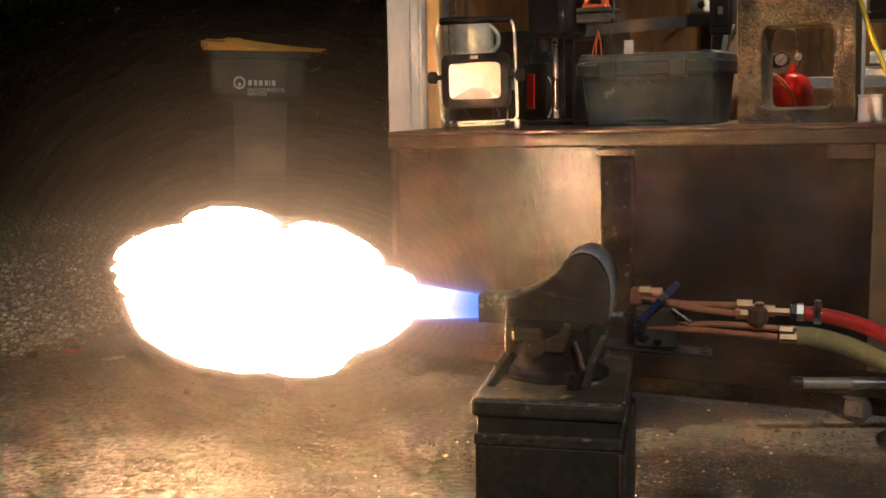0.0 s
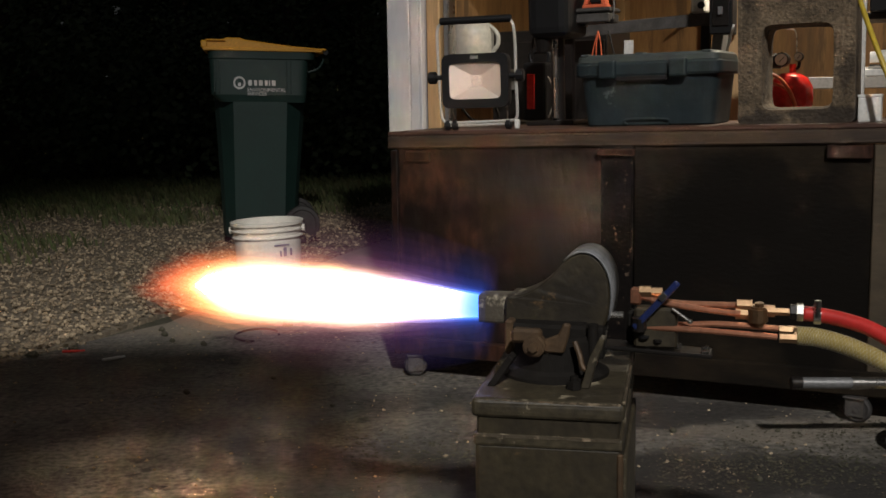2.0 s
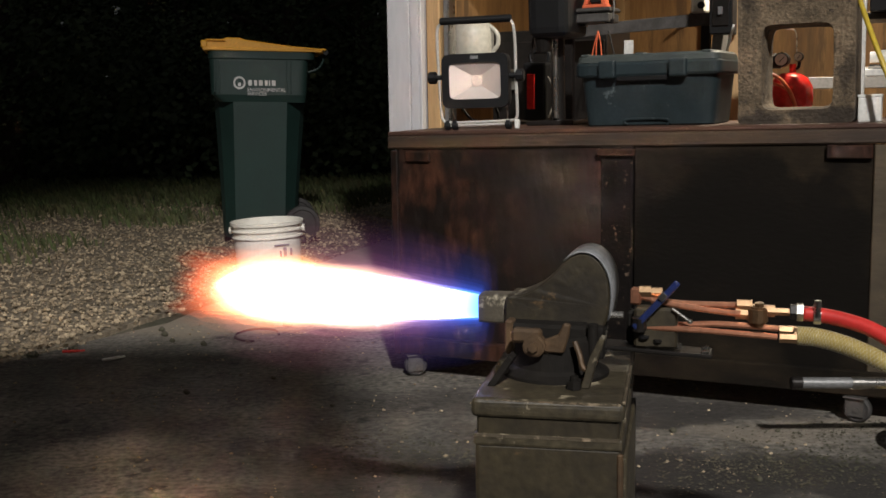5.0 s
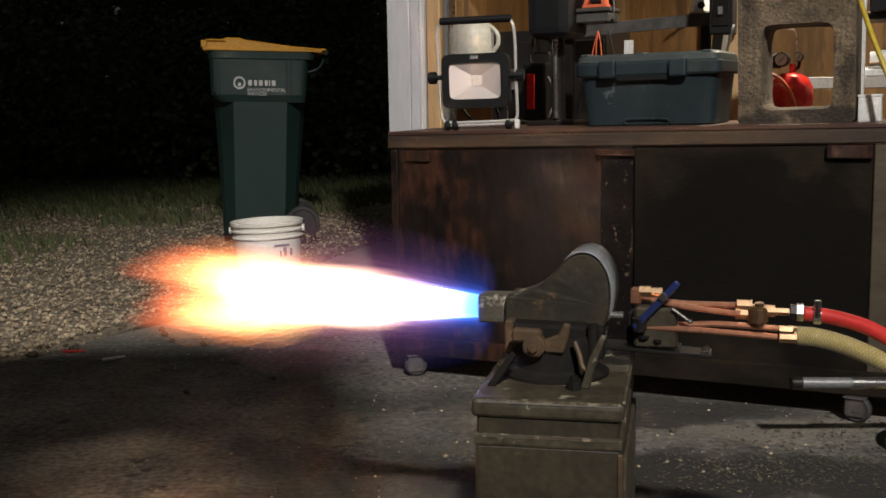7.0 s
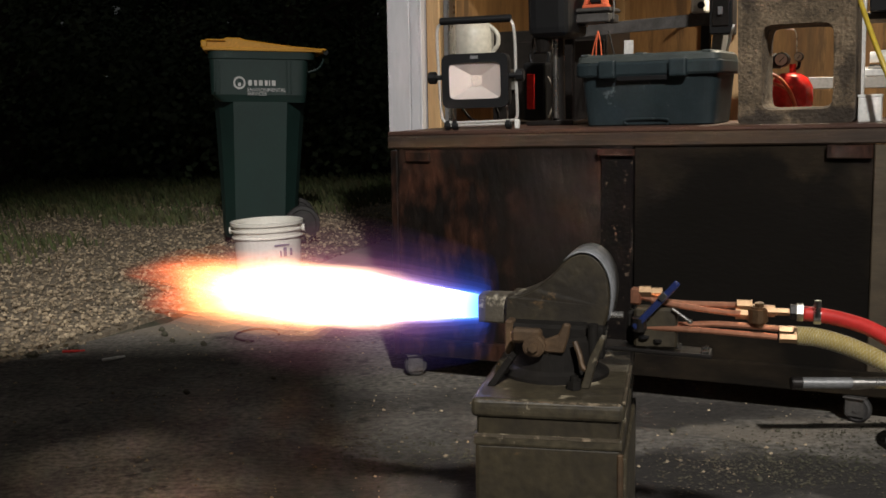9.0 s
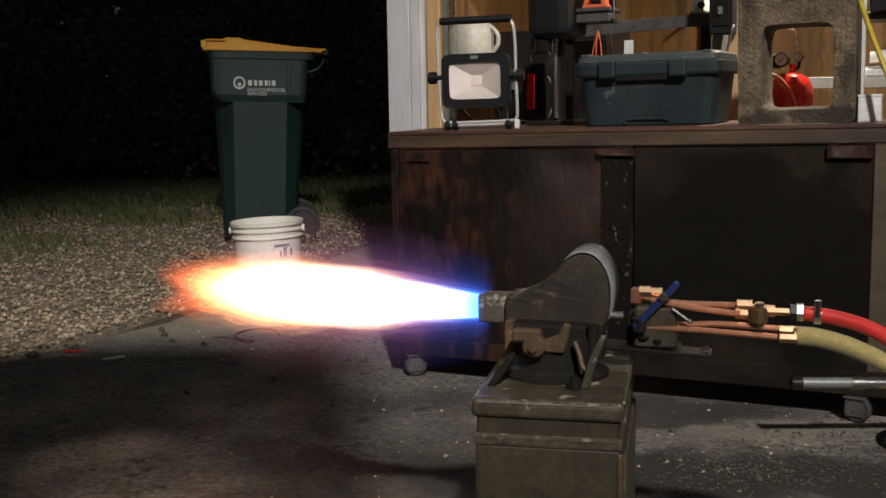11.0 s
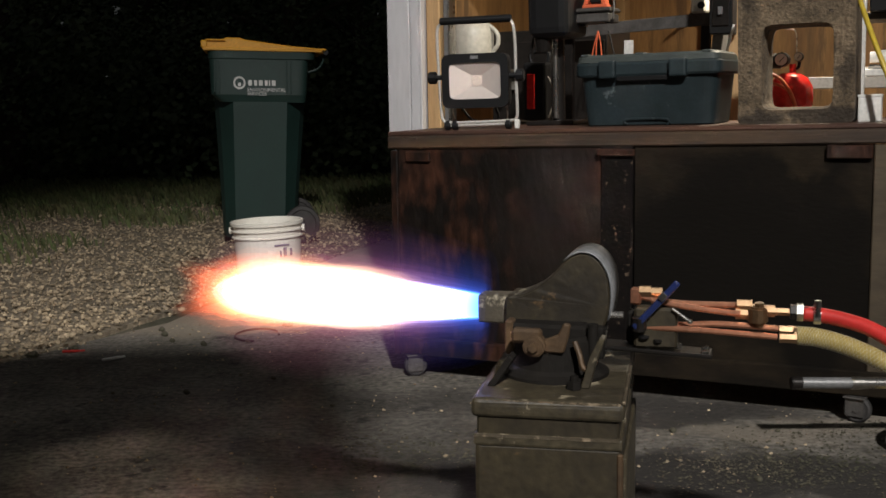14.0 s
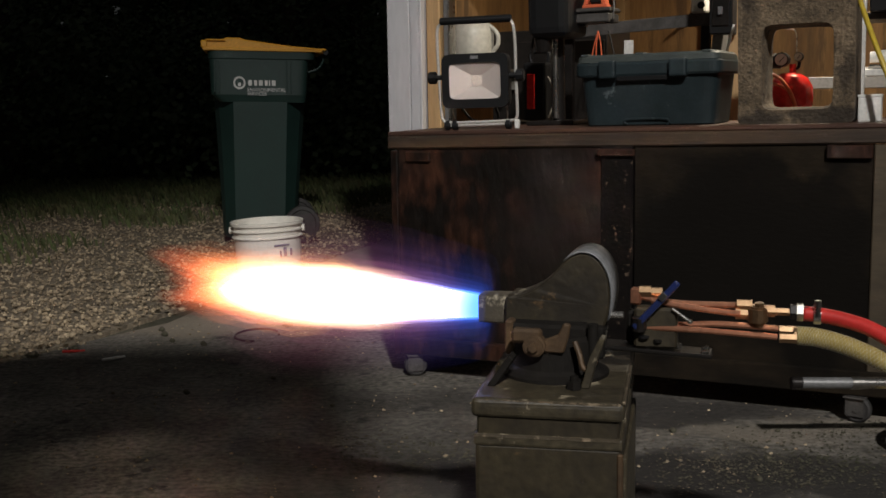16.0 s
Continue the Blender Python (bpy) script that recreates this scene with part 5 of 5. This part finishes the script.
    part("chrome_lever", tube([(0.2982, -0.038, 0.0138), (0.3243, -0.042, -0.0039)], 0.0026, 8), STEEL, t)
    part("lever_ball", lathe([(0.0, -0.004), (0.003, -0.003), (0.004, 0), (0.003, 0.003), (0.0, 0.004)], 10), STEEL, t).matrix_local = pose(0.3243, -0.042, -0.0039)
    part("elbow", box(0.016, 0.016, 0.026, (0.2425, -0.01, 0.0265), 0.003), COPPER, t)
    part("brass_fitting", cyl(0.009, 0.018, (0.2563, -0.01, 0.0339), (0, 90, 0), seg=6), BRASS, t)
    part("brass_fitting", cyl(0.008, 0.016, (0.2736, -0.01, 0.0328), (0, 90, 0), seg=6), BRASS, t)
    # copper tubes
    part("copper_tube", tube([(0.2375, -0.008, 0.0272), (0.2943, -0.012, 0.0184), (0.3501, -0.01, 0.0164), (0.4032, -0.01, 0.0172)], 0.0048), COPPER, t, "dull copper tube")
    part("copper_tube", tube([(0.2661, -0.018, 0.0218), (0.3130, -0.022, 0.0146), (0.3593, -0.022, 0.0093), (0.3959, -0.022, 0.0065)], 0.0045), COPPER, t, "dull copper tube")
    part("copper_tube", tube([(0.2613, -0.02, -0.0140), (0.3130, -0.022, -0.0131), (0.3593, -0.02, -0.0106), (0.4050, -0.018, -0.0119), (0.4500, -0.016, -0.0150)], 0.0045), COPPER, t, "dull copper tube")
    part("copper_tube", tube([(0.2613, -0.03, -0.0178), (0.3316, -0.034, -0.0178), (0.3868, -0.034, -0.0204), (0.4482, -0.03, -0.0245)], 0.0045), COPPER, t, "dull copper tube")
    # brass tee and unions
    for x, z, r, h in ((0.4014, 0.0190, 0.0085, 0.022), (0.4014, 0.0058, 0.009, 0.026), (0.4339, 0.0112, 0.0095, 0.022), (0.4571, 0.0105, 0.006, 0.04)):
        part("brass_union", cyl(r, h, (x, -0.016, z), (0, 90, 0), seg=6), BRASS, t, "brass compression union")
    part("brass_tee", cyl(0.015, 0.026, (0.4204, -0.018, 0.0058), (6.2957, 0, 0.3121), seg=12, bevel=0.003), BRASS, t, "brass tee fitting")
    part("tee_plug", cyl(0.0075, 0.036, (0.4222, -0.02, 0.0059), (6.2957, 0, 0.3121), seg=6), BRASS, t)
    for x, r in ((0.4705, 0.012), (0.4794, 0.014), (0.4864, 0.010)):
        part("steel_nut", cyl(r, 0.009, (x, -0.016, 0.0108), (0, 90, 0), seg=6), STEEL if r > 0.013 else BLACK_STEEL, t)
    for z, y in ((-0.0151, -0.016), (-0.0235, -0.03)):
        part("brass_union", cyl(0.0075, 0.024, (0.4634, y, z - 0.002), (0, 90, 0), seg=6), BRASS, t, "brass compression union")
    part("brass_barb", cyl(0.012, 0.014, (0.4785, -0.022, -0.0227), (0, 90, 0), seg=10), BRASS, t)


def braided_hose(path, r):
    """Clear hose with a crossed braid laid on its wall."""
    t = thing("braided_hose", BURNER, "yellowed clear hose with white braid reinforcement", "hose")
    part("hose_wall", tube(path, r, 16), CLEAR_HOSE, t, smooth=True)
    pts = [Vector(p) for p in path]
    def at(s):
        k = min(int(s * (len(pts) - 1)), len(pts) - 2)
        f = s * (len(pts) - 1) - k
        return pts[k].lerp(pts[k + 1], f), (pts[k + 1] - pts[k]).normalized()
    for turn in (1, -1):
        bm = bmesh.new()
        for start in range(8):
            line = []
            for k in range(90):
                s = k / 89
                p, d = at(s)
                side = d.cross(Vector((0, 0, 1))).normalized()
                up = side.cross(d)
                a = turn * (s * 34) + start * math.pi / 4
                line.append(p + (r + 0.0002) * (math.cos(a) * side + math.sin(a) * up))
            tube(line[::1], 0.00022, 4, bm, caps=False)
        tagged(part("braid", bm, BRAID, t), kind="stuff")


def build_hoses():
    t = thing("red_hose", BURNER, "red rubber hose clipped to the brass fittings", "hose")
    part("hose", tube([(0.4855, -0.016, 0.0092), (0.5119, -0.02, 0.0078), (0.5468, -0.03, 0.0023), (0.5813, -0.045, -0.0077), (0.6238, -0.07, -0.0326), (0.6824, -0.10, -0.0830), (0.7642, -0.12, -0.1750)], 0.0110, 14), RED_HOSE, t, smooth=True)
    part("hose_clip", cyl(0.0145, 0.010, (0.5032, -0.018, 0.0083), (0, 90, 0), seg=20), STEEL, t, "bright worm-drive clip")
    part("clip_screw", cyl(0.005, 0.024, (0.5032, -0.030, 0.0194), (0, 0, 0), seg=8), STEEL, t)
    braided_hose([(0.4767, -0.022, -0.0228), (0.4988, -0.024, -0.0234), (0.5207, -0.028, -0.0268), (0.5468, -0.034, -0.0335), (0.5727, -0.042, -0.0421), (0.5984, -0.052, -0.0524), (0.6238, -0.062, -0.0653), (0.6574, -0.07, -0.0848), (0.6989, -0.08, -0.1178)], 0.0135)
    t = thing("steel_pipe", pose(0.781, 2.45, 0.166, 0, 1.0, 0), "bright steel pipe with a blackened end", "pipe")
    part("pipe", cyl(0.0130, 0.58, (0.42, 0, 0), (0, 90, 0), seg=20), STEEL, t, "bright steel pipe")
    part("pipe", cyl(0.0126, 0.13, (0.068, 0, 0), (0, 90, 0), seg=20), GREY_STEEL, t, "dull grey stretch of pipe")
    part("pipe_end", cyl(0.0142, 0.026, (0.006, 0, 0), (0, 90, 0), seg=20, bevel=0.002), BLACK_STEEL, t, "blackened pipe end")
    part("pipe_collar", cyl(0.0142, 0.024, (0.14, 0, 0), (0, 90, 0), seg=20), STEEL, t)
    part("pipe_leg", tube([(0.68, 0, -0.012), (0.68, 0, -0.154)], 0.010, 10), STEEL, t)
    t = thing("garden_hose", pose(0.99, 2.45, 0.0), "yellowed hose end hanging to the slab", "hose")
    part("hose", tube([(0.075, 0.06, 0.080), (0.035, 0.03, 0.062), (0.020, -0.01, 0.040), (0.045, -0.09, 0.0105), (0.12, -0.2, 0.0105)], 0.010, 12), CLEAR_HOSE, t)


build_wheelie_bin()
build_bucket()
build_scraps()
build_pedestal()
build_burner()
build_hoses()


# ---- flame ----
def solid_glow(name, hot, cool, strength, x0, x1):
    """The dense luminous heart of the flame, through which nothing is seen."""
    m = flame_mat(name, hot, cool, strength, x0, x1, 8, 9, 10, 0.9, 2.0)
    n, link = m.node_tree.nodes, m.node_tree.links.new
    link(n["Emission"].outputs[0], n["Material Output"].inputs[0])
    return m


def jet_form(profile, grow, stretch, rough, seed, seg=28):
    """A turned tongue of gas along local x, its skin torn by noise that grows downstream."""
    xs = np.linspace(profile[0][0], profile[-1][0], 44)
    rs = np.interp(xs, [a for a, b in profile], [b for a, b in profile])
    bm = bmesh.new()
    rings = []
    length = profile[-1][0]
    for x, r in zip(xs, rs):
        ring = []
        for s in range(seg):
            a = 2 * math.pi * s / seg
            w = noise.fractal(Vector((x * 16 + seed, math.cos(a) * 1.5, math.sin(a) * 1.5 + seed)), 1.0, 2.0, 4)
            k = (r * grow[0] + grow[1]) * (1 + rough * (0.25 + x / length) * w)
            xx = x * stretch + 0.03 * rough * w * (x / length) ** 2
            ring.append(bm.verts.new((xx, k * math.cos(a), k * math.sin(a))))
        rings.append(ring)
    for a, b in zip(rings, rings[1:]):
        for s in range(seg):
            bm.faces.new((a[s], a[(s + 1) % seg], b[(s + 1) % seg], b[s]))
    bm.faces.new(rings[0][::-1])
    bm.faces.new(rings[-1])
    return bm


JET = [(0.0, 0.0186), (0.03, 0.0225), (0.06, 0.0255), (0.10, 0.0295), (0.15, 0.0328), (0.20, 0.0352), (0.26, 0.0355), (0.32, 0.0335), (0.37, 0.0290), (0.405, 0.0220), (0.43, 0.0125), (0.442, 0.0019)]
LOBE = [(-0.085, 0.0019), (-0.07, 0.0149), (-0.04, 0.0246), (0.0, 0.0288), (0.04, 0.0256), (0.07, 0.0149), (0.088, 0.0019)]
WISP = [(-0.095, 0.002), (-0.07, 0.018), (-0.03, 0.027), (0.02, 0.026), (0.07, 0.018), (0.12, 0.008), (0.15, 0.001)]


def build_flame():
    t = thing("flame", pose(0.06, 1.75, 0.485, 0, -2.0, 165), "roaring blue-white burner flame with orange tongues", "flame")
    core = part("core", jet_form(JET, (0.90, 0), 0.97, 0.10, 0.0), solid_glow("flame_core", (0.0017, 0.0051, 0.0132), (1.0, 0.74, 0.66), 100.0, 0.0, 0.36), t, "white-hot core", smooth=True)
    layers = []
    for k in range(14):
        u = k / 13
        hot = (0.06, 0.22 - 0.14 * u, 0.95 - 0.3 * u)
        cool = (1.0, 0.70 - 0.44 * u, 0.86 - 0.50 * u)
        m = flame_mat("flame_layer", hot, cool, 0.42 * math.exp(-4.3 * u), 0.03, 0.20, 0.42, 0.50, 22, 0.6)
        layers.append(part("outer_glow", jet_form(JET, (0.96 + 0.62 * u ** 1.4, 0.012 * u * u), 0.985 + 0.13 * u, 0.14 + 0.16 * u, 3.1 * k + 1), m, t, smooth=True))
    # wide faint shells: soft gas edge and lens haze put into emission
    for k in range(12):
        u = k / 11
        m = flame_mat("flame_haze", (0.06, 0.16, 1.0), (1.0, 0.32, 0.52), 0.010 * math.exp(-2.0 * u), 0.02, 0.26, 0.36, 0.54, 14, 0.8)
        layers.append(part("outer_glow", jet_form(JET, (1.45 + 1.3 * u, 0.006 + 0.030 * u), 1.06 + 0.07 * u, 0.07, 4.3 * k + 60), m, t, smooth=True))
    lobe_core = solid_glow("billow_core", (1.0, 0.52, 0.25), (1.0, 0.52, 0.25), 470.0, -1, 1)
    lobe_layers = [flame_mat("billow_layer", (1.0, 0.58, 0.36), (1.0, 0.52, 0.32), e, -0.08, 0.08, 1, 2, 24, 0.4) for e in (0.40, 0.18, 0.08, 0.032, 0.014)]
    lobes = []
    for k in range(72):
        o = part("billow", jet_form(LOBE, (0.90, 0), 1.0, 0.22, 7.7 * (k % 6), 16), lobe_core, t, "yellow-white billow", smooth=True)
        for j, g in enumerate((1.0, 1.13, 1.30, 1.52, 1.85)):
            part("billow_gas", jet_form(LOBE, (g, 0.0), 1 + 0.06 * j, 0.35, 7.7 * (k % 6) + j * 2.3, 16), lobe_layers[j], o, smooth=True)
        lobes.append(o)
    wisp_layers = [flame_mat("tongue_layer", (1.0, 0.47, 0.14), (1.0, 0.17, 0.06), e, -0.06, 0.09, 0.0, 0.15, 20, 0.2) for e in (0.28, 0.19, 0.11, 0.06, 0.03)]
    wisps = []
    for k in range(18):
        o = part("tongue", jet_form(WISP, (0.6, 0), 1.0, 0.5, 5.1 * (k % 7), 16), wisp_layers[0], t, "orange tongue of flame", smooth=True)
        for j, g in enumerate((0.85, 1.1, 1.4, 1.8)):
            part("tongue_gas", jet_form(WISP, (g, 0), 1 + 0.06 * j, 0.6, 5.1 * (k % 7) + j * 1.9, 16), wisp_layers[j + 1], o, smooth=True)
        wisps.append(o)
    # added glowing shells: glare haze about the first burst, densest at its heart
    haze = []
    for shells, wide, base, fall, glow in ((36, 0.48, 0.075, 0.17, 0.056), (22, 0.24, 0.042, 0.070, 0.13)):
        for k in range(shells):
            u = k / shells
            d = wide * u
            m = flame_mat("haze_shell", (1.0, 0.57, 0.31), (1.0, 0.57, 0.31), glow * math.exp(-d / fall) * (1 - u), -1, 1, 8, 9, 5, 0.85)
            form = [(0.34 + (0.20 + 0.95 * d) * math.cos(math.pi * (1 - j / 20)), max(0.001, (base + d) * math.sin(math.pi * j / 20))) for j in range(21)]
            haze.append((part("haze_shell", jet_form(form, (1.0, 0), 1.0, 0.07, 2.9 * k + wide, 28), m, t, smooth=True), 1.05 if wide > 0.3 else 1.55))
    return t, core, layers, lobes, wisps, haze


FLAME, CORE, LAYERS, LOBES, WISPS, HAZE = build_flame()

# burst of billows: seconds, how far down the jet they reach, how far they stand above and below the axis
BURST = [(0.0, 0.515, 0.130, 0.125), (0.3, 0.54, 0.115, 0.085), (0.5, 0.58, 0.105, 0.060), (0.8, 0.58, 0.068, 0.046), (1.0, 0.57, 0.050, 0.042), (1.25, 0.53, 0.032, 0.040), (1.5, 0.49, 0.025, 0.036),
         (1.75, 0.40, 0.010, 0.014), (2.0, 0.36, 0.007, 0.008), (2.5, 0.32, 0.004, 0.004), (3.0, 0.33, 0.006, 0.006), (3.5, 0.35, 0.012, 0.012), (4.0, 0.46, 0.026, 0.036), (4.4, 0.36, 0.010, 0.010), (5.0, 0.32, 0.005, 0.005), (6.3, 0.29, 0.002, 0.002),
         (7.0, 0.30, 0.003, 0.004), (9.0, 0.28, 0.002, 0.002), (12.0, 0.28, 0.001, 0.001), (16.0, 0.28, 0.001, 0.001)]
# orange tongues: seconds, reach, spread, rise
TONGUES = [(0.0, 0.55, 0.05, 0.0), (0.5, 0.60, 0.06, 0.01), (1.0, 0.62, 0.04, 0.0), (1.5, 0.62, 0.03, 0.02), (2.0, 0.52, 0.025, 0.0), (2.5, 0.52, 0.025, 0.0), (3.0, 0.47, 0.035, 0.0), (3.5, 0.46, 0.03, 0.0), (4.0, 0.50, 0.03, 0.0),
           (5.0, 0.46, 0.03, 0.0), (6.5, 0.49, 0.018, 0.0), (7.0, 0.54, 0.055, 0.0), (7.5, 0.50, 0.035, 0.022), (8.0, 0.45, 0.03, 0.015), (8.5, 0.50, 0.03, 0.0), (9.0, 0.52, 0.032, 0.0), (10.0, 0.48, 0.03, 0.0), (11.5, 0.49, 0.022, 0.0), (12.0, 0.48, 0.03, 0.02),
           (12.5, 0.46, 0.02, 0.0), (13.0, 0.44, 0.035, 0.028), (13.5, 0.53, 0.022, 0.010), (14.0, 0.45, 0.025, 0.0), (14.5, 0.48, 0.02, 0.008), (15.0, 0.48, 0.022, 0.0), (15.5, 0.49, 0.035, 0.0), (16.0, 0.48, 0.03, 0.008)]


def track(table, t, k):
    return float(np.interp(t, [r[0] for r in table], [r[k] for r in table]))


def swell(s):
    """How wide the cloud of billows stands along its length: a slow flare, then a blunt head."""
    return float(np.interp(s, (0, 0.10, 0.25, 0.45, 0.60, 0.80, 0.92, 1.0), (0.05, 0.15, 0.42, 0.85, 1.0, 0.92, 0.74, 0.50)))


def motions():
    rnd = random.Random(21)
    steps = [i * 0.25 for i in range(65)]
    # the jet trembles
    rows = [(t, pose(rnd.uniform(-0.006, 0.004), 0, 0, rnd.uniform(-25, 25), rnd.uniform(-0.5, 0.5), rnd.uniform(-0.5, 0.5))) for t in steps]
    walk(CORE, rows)
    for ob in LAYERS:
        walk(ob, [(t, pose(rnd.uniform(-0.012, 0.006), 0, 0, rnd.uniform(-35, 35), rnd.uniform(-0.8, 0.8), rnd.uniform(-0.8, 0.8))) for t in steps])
    # billows spread at first, then draw together into the jet
    for i, ob in enumerate(LOBES):
        a = (i + 0.5) / len(LOBES)
        ang = 2 * math.pi * rnd.random()
        rad = math.sqrt(rnd.random())
        tip = rnd.uniform(-1, 1)
        rows = []
        for t in steps:
            reach, up, down = track(BURST, t, 1), track(BURST, t, 2), track(BURST, t, 3)
            x = 0.18 + a * (1.12 * reach - 0.18)
            bulge, ahead = swell(x / (1.16 * reach)), swell((x + 0.04) / (1.16 * reach))
            slope = (ahead - bulge) / 0.04
            dz = math.cos(ang) * rad * (up if math.cos(ang) > 0 else down)
            dy = math.sin(ang) * rad * 0.5 * (up + down)
            z, y = dz * bulge, dy * bulge
            lean = -math.degrees(math.atan(max(-1.6, min(1.6, dz * slope))))
            veer = math.degrees(math.atan(max(-1.6, min(1.6, dy * slope))))
            j = 0.15 + 0.85 * min(1, (up + down) / 0.05)
            rows.append((t, pose(x + j * rnd.uniform(-0.012, 0.012), y, z + j * rnd.uniform(-0.005, 0.005), 12 * math.sin(i + t * 3), lean + j * (7 * tip + rnd.uniform(-5, 5)), veer + j * rnd.uniform(-6, 6))))
        walk(ob, rows)
    # the haze shells stay about the first burst, then the wide and the tight set slide off across the yard
    for ob, off in HAZE:
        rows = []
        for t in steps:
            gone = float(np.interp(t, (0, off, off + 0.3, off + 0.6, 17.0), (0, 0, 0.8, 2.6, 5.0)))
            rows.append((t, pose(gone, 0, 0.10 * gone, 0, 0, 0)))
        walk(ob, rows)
    # orange tongues lick out beyond the jet
    for i, ob in enumerate(WISPS):
        a = (i + 0.5) / len(WISPS)
        ang = i * 2.39996
        rows = []
        for t in steps:
            reach, spread, rise = track(TONGUES, t, 1), track(TONGUES, t, 2), track(TONGUES, t, 3)
            x = 0.32 + a * (1.14 * reach - 0.11 - 0.32) + rnd.uniform(-0.012, 0.012)
            z = math.cos(ang) * spread * rnd.uniform(0.5, 1.0) + rise * a * 1.5
            y = math.sin(ang) * spread * 0.7
            rows.append((t, pose(x, y, z, 30 * math.sin(i * 1.3 + t * 2), rnd.uniform(-14, 14) - 200 * rise * a, rnd.uniform(-8, 8))))
        walk(ob, rows)


motions()
